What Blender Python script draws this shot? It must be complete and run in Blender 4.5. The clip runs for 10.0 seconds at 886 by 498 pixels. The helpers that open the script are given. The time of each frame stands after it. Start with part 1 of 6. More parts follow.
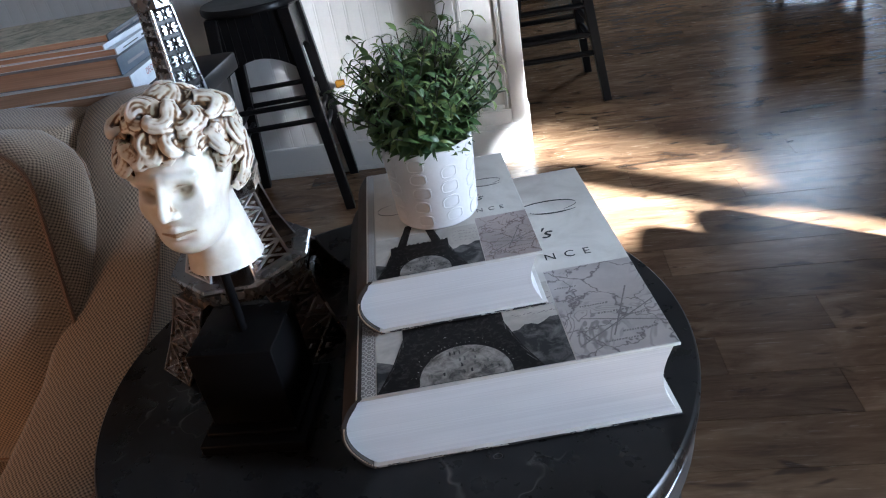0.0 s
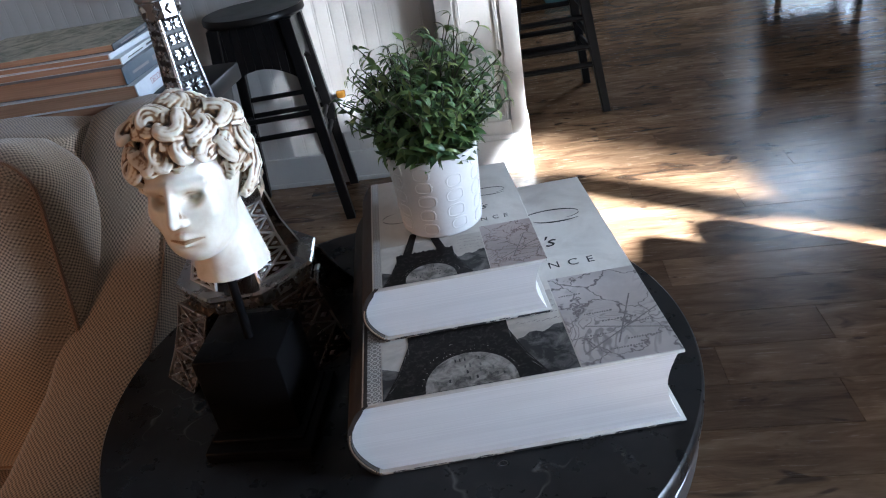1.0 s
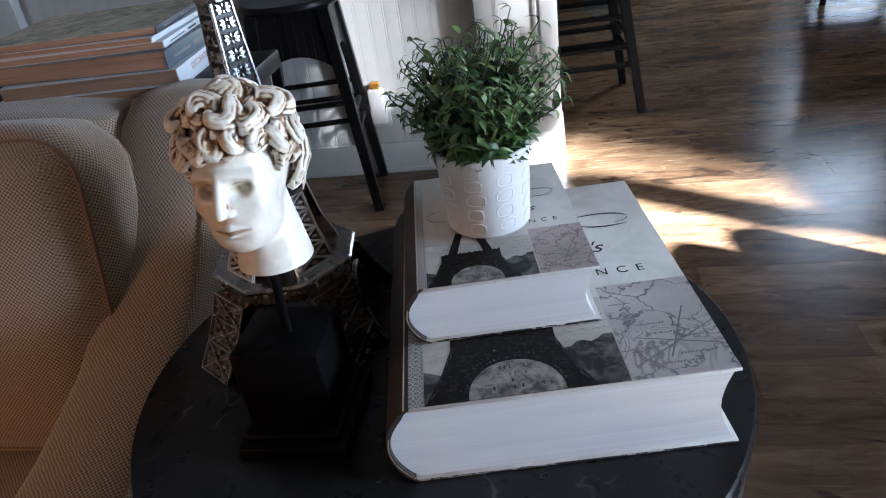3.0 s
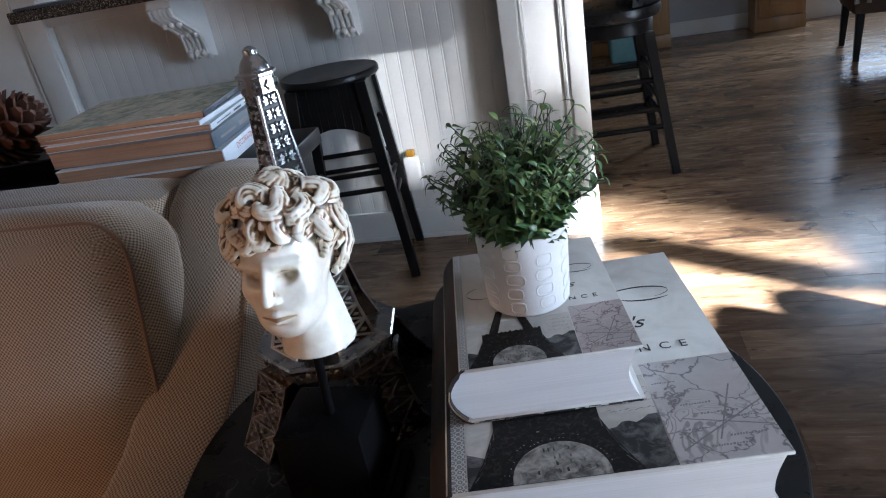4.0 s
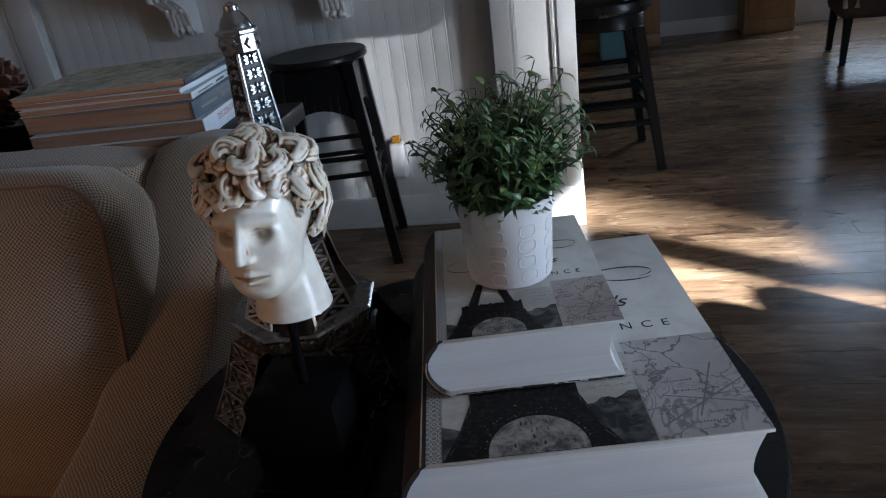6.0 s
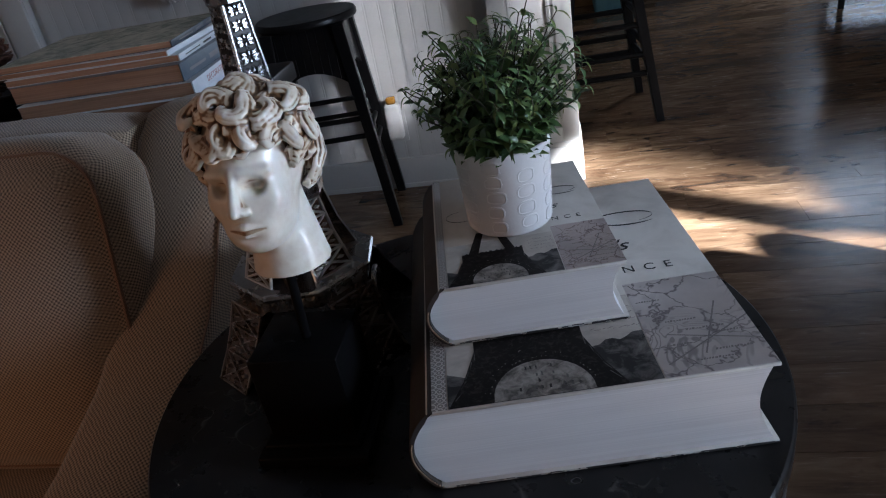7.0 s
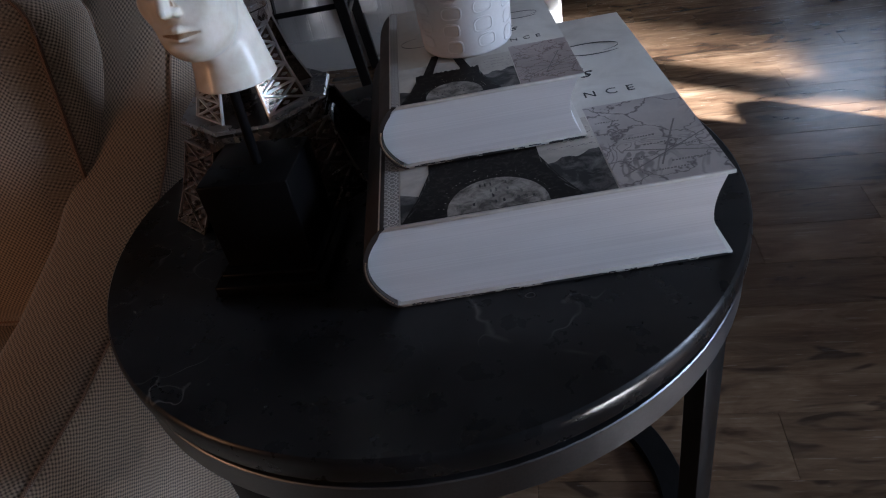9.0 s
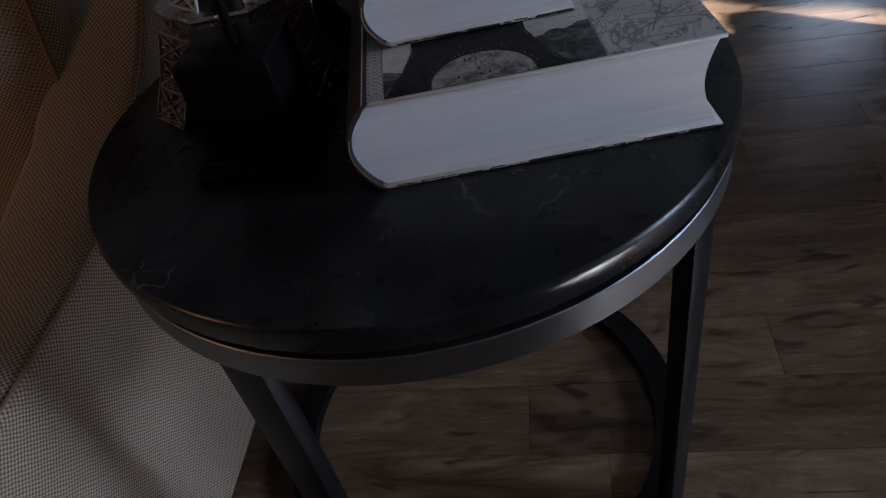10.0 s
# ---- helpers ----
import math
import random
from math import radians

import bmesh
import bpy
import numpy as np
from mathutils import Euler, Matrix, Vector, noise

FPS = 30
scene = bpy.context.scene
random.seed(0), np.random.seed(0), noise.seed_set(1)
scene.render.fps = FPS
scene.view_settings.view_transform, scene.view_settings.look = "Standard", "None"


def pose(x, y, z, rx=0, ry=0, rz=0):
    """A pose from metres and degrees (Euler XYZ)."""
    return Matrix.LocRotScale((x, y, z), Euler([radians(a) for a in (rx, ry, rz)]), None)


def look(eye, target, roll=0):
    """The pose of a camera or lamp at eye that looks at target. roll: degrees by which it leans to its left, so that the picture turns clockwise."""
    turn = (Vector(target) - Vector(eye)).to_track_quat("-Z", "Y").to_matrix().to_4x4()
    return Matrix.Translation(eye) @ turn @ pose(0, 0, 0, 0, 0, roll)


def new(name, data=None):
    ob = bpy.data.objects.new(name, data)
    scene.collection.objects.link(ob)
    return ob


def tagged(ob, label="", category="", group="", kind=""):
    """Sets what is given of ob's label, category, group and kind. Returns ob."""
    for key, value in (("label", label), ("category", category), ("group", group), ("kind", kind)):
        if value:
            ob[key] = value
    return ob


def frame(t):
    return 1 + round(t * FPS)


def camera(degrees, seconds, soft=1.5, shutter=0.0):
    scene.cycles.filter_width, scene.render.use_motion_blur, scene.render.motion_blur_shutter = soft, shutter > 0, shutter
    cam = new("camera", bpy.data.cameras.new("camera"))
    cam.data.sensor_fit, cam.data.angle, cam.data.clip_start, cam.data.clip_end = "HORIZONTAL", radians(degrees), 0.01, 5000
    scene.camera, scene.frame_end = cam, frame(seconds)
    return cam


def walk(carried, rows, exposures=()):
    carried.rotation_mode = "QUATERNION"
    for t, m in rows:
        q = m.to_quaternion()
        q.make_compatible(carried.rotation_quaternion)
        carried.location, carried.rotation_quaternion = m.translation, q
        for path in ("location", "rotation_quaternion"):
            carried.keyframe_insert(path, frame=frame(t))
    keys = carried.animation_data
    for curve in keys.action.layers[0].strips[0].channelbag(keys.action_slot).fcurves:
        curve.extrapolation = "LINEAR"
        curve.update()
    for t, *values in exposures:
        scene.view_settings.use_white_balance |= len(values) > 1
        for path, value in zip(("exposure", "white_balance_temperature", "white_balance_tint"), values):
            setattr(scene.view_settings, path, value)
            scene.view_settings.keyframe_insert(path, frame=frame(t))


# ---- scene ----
# Lens and path: t, eye x, y, z, then yaw, pitch and roll in degrees. The side table's centre is at x = y = 0.
cam = camera(64.3, 10.0, soft=1.1)
PATH = [
    (0, 0.1705, -0.5799, 1.0527, 9.50, -30.92, -10.37),
    (0.5, 0.1731, -0.5863, 1.0567, 9.36, -30.18, -10.49),
    (1, 0.1642, -0.5856, 1.0537, 9.13, -30.09, -10.08),
    (1.5, 0.1615, -0.5827, 1.0558, 9.22, -30.38, -9.43),
    (2, 0.1522, -0.5827, 1.0492, 9.77, -30.59, -8.83),
    (3.5, 0.1354, -0.5614, 1.0568, 12.46, -29.48, -9.65),
    (4, 0.1353, -0.5642, 1.0723, 13.37, -25.10, -10.42),
    (4.5, 0.1373, -0.5705, 1.0599, 13.10, -22.81, -9.33),
    (5, 0.1388, -0.5668, 1.0587, 12.17, -23.44, -8.06),
    (5.5, 0.1357, -0.5613, 1.0522, 11.84, -24.49, -7.22),
    (7, 0.1322, -0.5605, 1.0276, 12.58, -28.51, -10.63),
    (7.5, 0.1417, -0.5628, 1.0156, 12.76, -30.19, -10.75),
    (8, 0.1428, -0.5710, 0.9912, 12.90, -32.59, -11.01),
    (8.5, 0.1524, -0.5768, 0.9739, 13.12, -35.16, -11.56),
    (9, 0.1507, -0.5822, 0.9620, 13.10, -36.84, -11.85),
    (9.5, 0.1462, -0.5935, 0.9383, 13.54, -39.30, -12.44),
    (10, 0.1485, -0.6065, 0.9198, 13.48, -41.86, -13.29),
]
walk(cam, [(t, Matrix.Translation((x, y, z)) @ pose(0, 0, 0, 0, 0, yaw) @ pose(0, 0, 0, 90 + pitch) @ pose(0, 0, 0, 0, 0, roll))
           for t, x, y, z, yaw, pitch, roll in PATH],
     exposures=[(0.0, 0.26, 5600, 8), (3.5, 0.26, 5600, 8), (4.5, 0.16, 5560, 8), (5.0, -0.48, 5500, 7), (5.5, -0.67, 5500, 6), (7.0, -0.74, 5650, 11), (8.0, -0.76, 5650, 13), (9.0, -0.79, 5600, 13), (10.0, -1.06, 5650, 13)])

# ---- light ----
SUN_WAY = Vector((-0.84, 0.52, -0.50)).normalized()
world = bpy.data.worlds.new("world")
scene.world = world
world.use_nodes = True
sky = world.node_tree.nodes.new("ShaderNodeTexSky")
sky.sky_type, sky.sun_disc = "NISHITA", False
sky.sun_elevation = math.asin(-SUN_WAY.z)
sky.sun_rotation = math.atan2(-SUN_WAY.x, -SUN_WAY.y)
world.node_tree.links.new(sky.outputs[0], world.node_tree.nodes["Background"].inputs[0])
world.node_tree.nodes["Background"].inputs[1].default_value = 0.12


def lamp(name, kind, m, energy, colour, **more):
    data = bpy.data.lights.new(name, kind)
    data.energy, data.color = energy, colour
    for key, value in more.items():
        if key == "size":
            data.shape, data.size, data.size_y = "RECTANGLE", *value
        elif key == "angle":
            data.angle = radians(value)
        elif key == "spread":
            data.spread = radians(value)
        elif key == "radius":
            data.shadow_soft_size = value
    ob = new(name, data)
    ob.matrix_world = m
    return ob


lamp("sun", "SUN", look((0, 0, 0), SUN_WAY), 78.0, (1.0, 0.95, 0.88), angle=1.2)
# Skylight in the openings of the east wall and of the kitchen.
lamp("window_light_east", "AREA", look((3.36, -0.46, 1.45), (-0.05, -0.1, 0.85)), 15.5, (0.74, 0.85, 1.0), size=(0.75, 0.55), spread=62)
lamp("window_light_kitchen", "AREA", look((2.35, 5.0, 1.3), (1.2, 1.5, 0.2)), 38.0, (0.8, 0.89, 1.0), size=(0.6, 1.4))
lamp("window_light_low", "AREA", look((3.37, -0.63, 0.55), (0.1, -0.1, 0.5)), 30.0, (0.60, 0.79, 1.0), size=(1.0, 0.86))
# Warm lamp in the corner behind the sofa's seat side.
lamp("room_lamp", "POINT", pose(-1.15, -0.82, 0.82), 11.0, (1.0, 0.48, 0.21), radius=0.12)


# ---- materials ----
def nodes_of(name):
    mat = bpy.data.materials.new(name)
    mat.use_nodes = True
    nt = mat.node_tree
    return mat, nt, nt.nodes["Principled BSDF"]


def add(nt, kind, **values):
    n = nt.nodes.new(kind)
    for key, value in values.items():
        key = key.replace("_", " ")
        n.inputs[key].default_value = value
    return n


def ramp(nt, source, stops):
    n = nt.nodes.new("ShaderNodeValToRGB")
    els = n.color_ramp.elements
    while len(els) < len(stops):
        els.new(0.5)
    for el, (at, colour) in zip(els, stops):
        el.position = at
        el.color = (*colour, 1) if len(colour) == 3 else colour
    nt.links.new(source, n.inputs[0])
    return n.outputs[0]


def mixed(nt, a, b, factor, mode="MIX"):
    n = nt.nodes.new("ShaderNodeMix")
    n.data_type, n.blend_type = "RGBA", mode
    for socket, value in ((n.inputs[0], factor), (n.inputs[6], a), (n.inputs[7], b)):
        if isinstance(value, (int, float)):
            socket.default_value = value
        elif isinstance(value, tuple):
            socket.default_value = (*value, 1)
        else:
            nt.links.new(value, socket)
    return n.outputs[2]


def maths(nt, op, a, b=0.0):
    n = nt.nodes.new("ShaderNodeMath")
    n.operation = op
    for socket, value in zip(n.inputs, (a, b)):
        if isinstance(value, (int, float)):
            socket.default_value = value
        else:
            nt.links.new(value, socket)
    return n.outputs[0]


def coords(nt, scale=(1, 1, 1), world_space=False, shift=None):
    src = nt.nodes.new("ShaderNodeNewGeometry").outputs["Position"] if world_space else nt.nodes.new("ShaderNodeTexCoord").outputs["Object"]
    if shift is not None:
        n = nt.nodes.new("ShaderNodeVectorMath")
        nt.links.new(src, n.inputs[0])
        nt.links.new(shift, n.inputs[1])
        src = n.outputs[0]
    m = nt.nodes.new("ShaderNodeMapping")
    m.inputs["Scale"].default_value = scale
    nt.links.new(src, m.inputs[0])
    return m.outputs[0]


def noise_of(nt, vec, scale, detail=4.0, rough=0.6, distortion=0.0):
    n = add(nt, "ShaderNodeTexNoise", Scale=scale, Detail=detail, Roughness=rough, Distortion=distortion)
    nt.links.new(vec, n.inputs["Vector"])
    return n.outputs["Fac"]


def bumped(nt, bsdf, height, strength, distance):
    b = add(nt, "ShaderNodeBump", Strength=strength, Distance=distance)
    nt.links.new(height, b.inputs["Height"])
    nt.links.new(b.outputs[0], bsdf.inputs["Normal"])


def surface(name, dark, light, rough=0.5, metal=0.0, scale=30.0, fine=300.0, bump=0.15, depth=0.0006, stretch=(1, 1, 1), world_space=False, coat=0.0, contrast=0.25, spec=0.5):
    """A paint, plastic, stone or metal with broad and fine variation in colour, gloss and relief."""
    mat, nt, bsdf = nodes_of(name)
    vec = coords(nt, stretch, world_space)
    broad, small = noise_of(nt, vec, scale, 5), noise_of(nt, vec, fine, 3)
    both = maths(nt, "ADD", maths(nt, "MULTIPLY", broad, 0.7), maths(nt, "MULTIPLY", small, 0.3))
    nt.links.new(ramp(nt, both, [(0.5 - contrast, dark), (0.5 + contrast, light)]), bsdf.inputs["Base Color"])
    r = maths(nt, "ADD", maths(nt, "MULTIPLY", maths(nt, "SUBTRACT", broad, 0.5), 0.25), rough)
    nt.links.new(r, bsdf.inputs["Roughness"])
    bsdf.inputs["Metallic"].default_value = metal
    bsdf.inputs["Coat Weight"].default_value = coat
    bsdf.inputs["Specular IOR Level"].default_value = spec
    bumped(nt, bsdf, both, bump, depth)
    return mat


def fabric(name, dark, light, pitch=0.0052):
    """Coarse plain weave: pale and dark threads over and under each other."""
    mat, nt, bsdf = nodes_of(name)
    vec = coords(nt, world_space=True)
    wob = noise_of(nt, vec, 60, 2)
    sep = nt.nodes.new("ShaderNodeSeparateXYZ")
    nt.links.new(vec, sep.inputs[0])
    k = 2 * math.pi / pitch
    waves = [maths(nt, "SINE", maths(nt, "MULTIPLY", maths(nt, "ADD", sep.outputs[i], maths(nt, "MULTIPLY", wob, 0.0030)), k)) for i in range(3)]
    # The cloth lies on the three main planes of the upholstery; each plane carries its own pair of threads.
    facing = nt.nodes.new("ShaderNodeSeparateXYZ")
    nt.links.new(nt.nodes.new("ShaderNodeNewGeometry").outputs["True Normal"], facing.inputs[0])
    share = [maths(nt, "POWER", maths(nt, "ABSOLUTE", facing.outputs[i]), 6.0) for i in range(3)]
    whole = maths(nt, "ADD", maths(nt, "ADD", share[0], share[1]), maths(nt, "ADD", share[2], 0.0001))
    weave = 0.0
    for i in range(3):
        pair = maths(nt, "MULTIPLY", waves[(i + 1) % 3], waves[(i + 2) % 3])
        weave = maths(nt, "ADD", weave, maths(nt, "DIVIDE", maths(nt, "MULTIPLY", pair, share[i]), whole))
    weave = maths(nt, "ADD", maths(nt, "MULTIPLY", weave, 0.5), 0.5)
    fuzz = noise_of(nt, vec, 900, 2)
    patch = noise_of(nt, vec, 9, 3)
    tone = maths(nt, "ADD", maths(nt, "MULTIPLY", weave, 0.62), maths(nt, "MULTIPLY", fuzz, 0.38))
    colour = ramp(nt, tone, [(0.2, dark), (0.75, light)])
    colour = mixed(nt, colour, (0.75, 0.7, 0.66), maths(nt, "MULTIPLY", patch, 0.5), "MULTIPLY")
    nt.links.new(colour, bsdf.inputs["Base Color"])
    bsdf.inputs["Roughness"].default_value = 0.92
    bsdf.inputs["Sheen Weight"].default_value = 0.25
    bsdf.inputs["Sheen Roughness"].default_value = 0.5
    bumped(nt, bsdf, tone, 0.8, 0.0009)
    return mat


def plank_wood(name):
    """Weathered brown laminate: long grain, grey wash, dark knots; each board with its own tone."""
    mat, nt, bsdf = nodes_of(name)
    rnd = nt.nodes.new("ShaderNodeObjectInfo").outputs["Random"]
    isl = nt.nodes.new("ShaderNodeNewGeometry").outputs["Random Per Island"]
    seed = maths(nt, "FRACT", maths(nt, "ADD", rnd, isl))
    comb = nt.nodes.new("ShaderNodeCombineXYZ")
    nt.links.new(maths(nt, "MULTIPLY", seed, 37.0), comb.inputs[0])
    nt.links.new(maths(nt, "MULTIPLY", seed, 91.0), comb.inputs[2])
    vec = coords(nt, (2.4, 9.0, 9.0), True, comb.outputs[0])
    broad = noise_of(nt, vec, 1.9, 5, 0.62, 1.1)
    grain = noise_of(nt, coords(nt, (5.0, 60.0, 60.0), True, comb.outputs[0]), 3.0, 5, 0.6, 0.4)
    knots = noise_of(nt, coords(nt, (3.0, 9.0, 9.0), True, comb.outputs[0]), 1.7, 2, 0.5, 1.6)
    tone = maths(nt, "ADD", maths(nt, "MULTIPLY", broad, 0.78), maths(nt, "MULTIPLY", grain, 0.22))
    colour = ramp(nt, tone, [(0.27, (0.055, 0.031, 0.018)), (0.41, (0.15, 0.094, 0.056)), (0.55, (0.24, 0.162, 0.102)), (0.72, (0.36, 0.265, 0.182))])
    board = ramp(nt, seed, [(0.0, (0.62, 0.58, 0.55)), (0.5, (0.92, 0.88, 0.84)), (1.0, (1.15, 1.12, 1.08))])
    colour = mixed(nt, colour, board, 1.0, "MULTIPLY")
    dark = ramp(nt, knots, [(0.6, (0, 0, 0)), (0.69, (1, 1, 1))])
    colour = mixed(nt, colour, (0.035, 0.02, 0.014), maths(nt, "MULTIPLY", dark, 0.75))
    nt.links.new(colour, bsdf.inputs["Base Color"])
    nt.links.new(maths(nt, "ADD", maths(nt, "MULTIPLY", grain, 0.16), 0.17), bsdf.inputs["Roughness"])
    bumped(nt, bsdf, tone, 0.25, 0.0012)
    return mat


def marble_black(name):
    mat, nt, bsdf = nodes_of(name)
    vec = coords(nt)
    warp = noise_of(nt, vec, 5, 4)
    v = add(nt, "ShaderNodeTexVoronoi", Scale=5.5)
    v.feature = "DISTANCE_TO_EDGE"
    off = nt.nodes.new("ShaderNodeVectorMath")
    nt.links.new(vec, off.inputs[0])
    comb = nt.nodes.new("ShaderNodeCombineXYZ")
    for i in range(3):
        nt.links.new(maths(nt, "MULTIPLY", warp, 0.35 + 0.1 * i), comb.inputs[i])
    nt.links.new(comb.outputs[0], off.inputs[1])
    nt.links.new(off.outputs[0], v.inputs["Vector"])
    vein = ramp(nt, v.outputs["Distance"], [(0.0, (1, 1, 1)), (0.012, (0, 0, 0))])
    gate = ramp(nt, noise_of(nt, vec, 9, 2), [(0.52, (0, 0, 0)), (0.66, (1, 1, 1))])
    cloud = ramp(nt, noise_of(nt, vec, 16, 6), [(0.35, (0.006, 0.006, 0.0065)), (0.75, (0.018, 0.018, 0.019))])
    colour = mixed(nt, cloud, (0.22, 0.21, 0.2), maths(nt, "MULTIPLY", maths(nt, "MULTIPLY", vein, gate), 0.55))
    nt.links.new(colour, bsdf.inputs["Base Color"])
    nt.links.new(maths(nt, "ADD", maths(nt, "MULTIPLY", noise_of(nt, vec, 40, 4), 0.18), 0.2), bsdf.inputs["Roughness"])
    bsdf.inputs["Specular IOR Level"].default_value = 0.27
    return mat


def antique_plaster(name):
    """Ivory glaze; brown wash in the carving's hollows, painted shade at eyes and mouth."""
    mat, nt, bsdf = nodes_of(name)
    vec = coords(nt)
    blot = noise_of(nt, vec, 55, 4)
    wash_and_shade = nt.nodes.new("ShaderNodeAttribute")
    wash_and_shade.attribute_name = "wash_and_shade"
    amount = maths(nt, "ADD", wash_and_shade.outputs["Fac"], maths(nt, "MULTIPLY", maths(nt, "SUBTRACT", blot, 0.5), 0.35))
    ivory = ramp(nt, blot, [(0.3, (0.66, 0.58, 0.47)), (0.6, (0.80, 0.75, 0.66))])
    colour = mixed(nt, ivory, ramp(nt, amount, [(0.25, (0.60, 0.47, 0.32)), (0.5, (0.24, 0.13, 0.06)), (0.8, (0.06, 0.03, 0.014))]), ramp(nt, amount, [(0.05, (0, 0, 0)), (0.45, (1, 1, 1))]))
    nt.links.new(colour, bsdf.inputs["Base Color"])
    bsdf.inputs["Roughness"].default_value = 0.28
    bsdf.inputs["Subsurface Weight"].default_value = 0.06
    bsdf.inputs["Subsurface Radius"].default_value = (0.004, 0.002, 0.001)
    bsdf.inputs["Coat Weight"].default_value = 0.25
    bumped(nt, bsdf, noise_of(nt, vec, 160, 3), 0.12, 0.0008)
    return mat


def paper_edges(name, dark, light, lines=(1, 1, 900)):
    """The cut edges of many pages: fine level lines."""
    mat, nt, bsdf = nodes_of(name)
    a = noise_of(nt, coords(nt, lines), 1.0, 3, 0.6)
    b = noise_of(nt, coords(nt, (4, 4, 60)), 1.0, 3, 0.6)
    tone = maths(nt, "ADD", maths(nt, "MULTIPLY", a, 0.5), maths(nt, "MULTIPLY", b, 0.5))
    nt.links.new(ramp(nt, tone, [(0.3, dark), (0.65, light)]), bsdf.inputs["Base Color"])
    bsdf.inputs["Roughness"].default_value = 0.75
    bumped(nt, bsdf, tone, 0.25, 0.0006)
    return mat


def map_print(name, paper, ink, scale):
    """Old map: contour rings, thin roads and rivers on stained paper."""
    mat, nt, bsdf = nodes_of(name)
    vec = coords(nt)
    hills = noise_of(nt, vec, 16 * scale, 3, 0.5, 0.6)
    rings = maths(nt, "SINE", maths(nt, "MULTIPLY", hills, 95.0))
    rings = ramp(nt, rings, [(0.35, (0, 0, 0)), (0.95, (1, 1, 1))])
    rough_ground = ramp(nt, noise_of(nt, vec, 11 * scale, 2), [(0.48, (0, 0, 0)), (0.62, (1, 1, 1))])
    v = add(nt, "ShaderNodeTexVoronoi", Scale=26 * scale)
    v.feature = "DISTANCE_TO_EDGE"
    warp = nt.nodes.new("ShaderNodeVectorMath")
    comb = nt.nodes.new("ShaderNodeCombineXYZ")
    for i in range(2):
        nt.links.new(maths(nt, "MULTIPLY", noise_of(nt, vec, (30 + 9 * i) * scale, 3), 0.05 / scale), comb.inputs[i])
    nt.links.new(vec, warp.inputs[0])
    nt.links.new(comb.outputs[0], warp.inputs[1])
    nt.links.new(warp.outputs[0], v.inputs["Vector"])
    roads = ramp(nt, v.outputs["Distance"], [(0.0, (1, 1, 1)), (0.035, (0, 0, 0))])
    stain = ramp(nt, noise_of(nt, vec, 22 * scale, 4), [(0.3, tuple(c * 0.8 for c in paper)), (0.6, paper)])
    amount = maths(nt, "MAXIMUM", maths(nt, "MULTIPLY", maths(nt, "MULTIPLY", rings, rough_ground), 0.55), maths(nt, "MULTIPLY", roads, 0.85))
    nt.links.new(mixed(nt, stain, ink, amount), bsdf.inputs["Base Color"])
    bsdf.inputs["Roughness"].default_value = 0.5
    return mat


def band_print(name):
    """Grey ornamental border of small interlaced loops."""
    mat, nt, bsdf = nodes_of(name)
    v = add(nt, "ShaderNodeTexVoronoi", Scale=170.0, Randomness=0.15)
    nt.links.new(coords(nt), v.inputs["Vector"])
    rings = maths(nt, "SINE", maths(nt, "MULTIPLY", v.outputs["Distance"], 17.0))
    nt.links.new(ramp(nt, rings, [(0.4, (0.2, 0.19, 0.18)), (0.65, (0.55, 0.53, 0.5))]), bsdf.inputs["Base Color"])
    bsdf.inputs["Roughness"].default_value = 0.5
    return mat


def photo_print(name, dark, light, scale, low=0.35, high=0.7):
    mat, nt, bsdf = nodes_of(name)
    n = noise_of(nt, coords(nt), scale, 6, 0.65, 0.5)
    nt.links.new(ramp(nt, n, [(low, dark), (high, light)]), bsdf.inputs["Base Color"])
    bsdf.inputs["Roughness"].default_value = 0.55
    bsdf.inputs["Specular IOR Level"].default_value = 0.2
    return mat


def leaf_green(name):
    mat, nt, bsdf = nodes_of(name)
    rnd = maths(nt, "FRACT", maths(nt, "ADD", nt.nodes.new("ShaderNodeObjectInfo").outputs["Random"], nt.nodes.new("ShaderNodeNewGeometry").outputs["Random Per Island"]))
    base = ramp(nt, rnd, [(0.0, (0.038, 0.078, 0.028)), (0.45, (0.08, 0.145, 0.046)), (0.8, (0.15, 0.225, 0.07)), (1.0, (0.24, 0.30, 0.10))])
    vein = noise_of(nt, coords(nt), 260, 3)
    nt.links.new(mixed(nt, base, (0.6, 0.62, 0.55), maths(nt, "MULTIPLY", vein, 0.5), "MULTIPLY"), bsdf.inputs["Base Color"])
    bsdf.inputs["Roughness"].default_value = 0.42
    bumped(nt, bsdf, vein, 0.2, 0.0005)
    return mat


def granite(name):
    mat, nt, bsdf = nodes_of(name)
    v = add(nt, "ShaderNodeTexVoronoi", Scale=330.0)
    nt.links.new(coords(nt), v.inputs["Vector"])
    sep = nt.nodes.new("ShaderNodeSeparateColor")
    nt.links.new(v.outputs["Color"], sep.inputs[0])
    nt.links.new(ramp(nt, sep.outputs[0], [(0.0, (0.014, 0.011, 0.009)), (0.6, (0.05, 0.033, 0.024)), (0.85, (0.12, 0.085, 0.06)), (1.0, (0.24, 0.2, 0.16))]), bsdf.inputs["Base Color"])
    bsdf.inputs["Roughness"].default_value = 0.18
    return mat


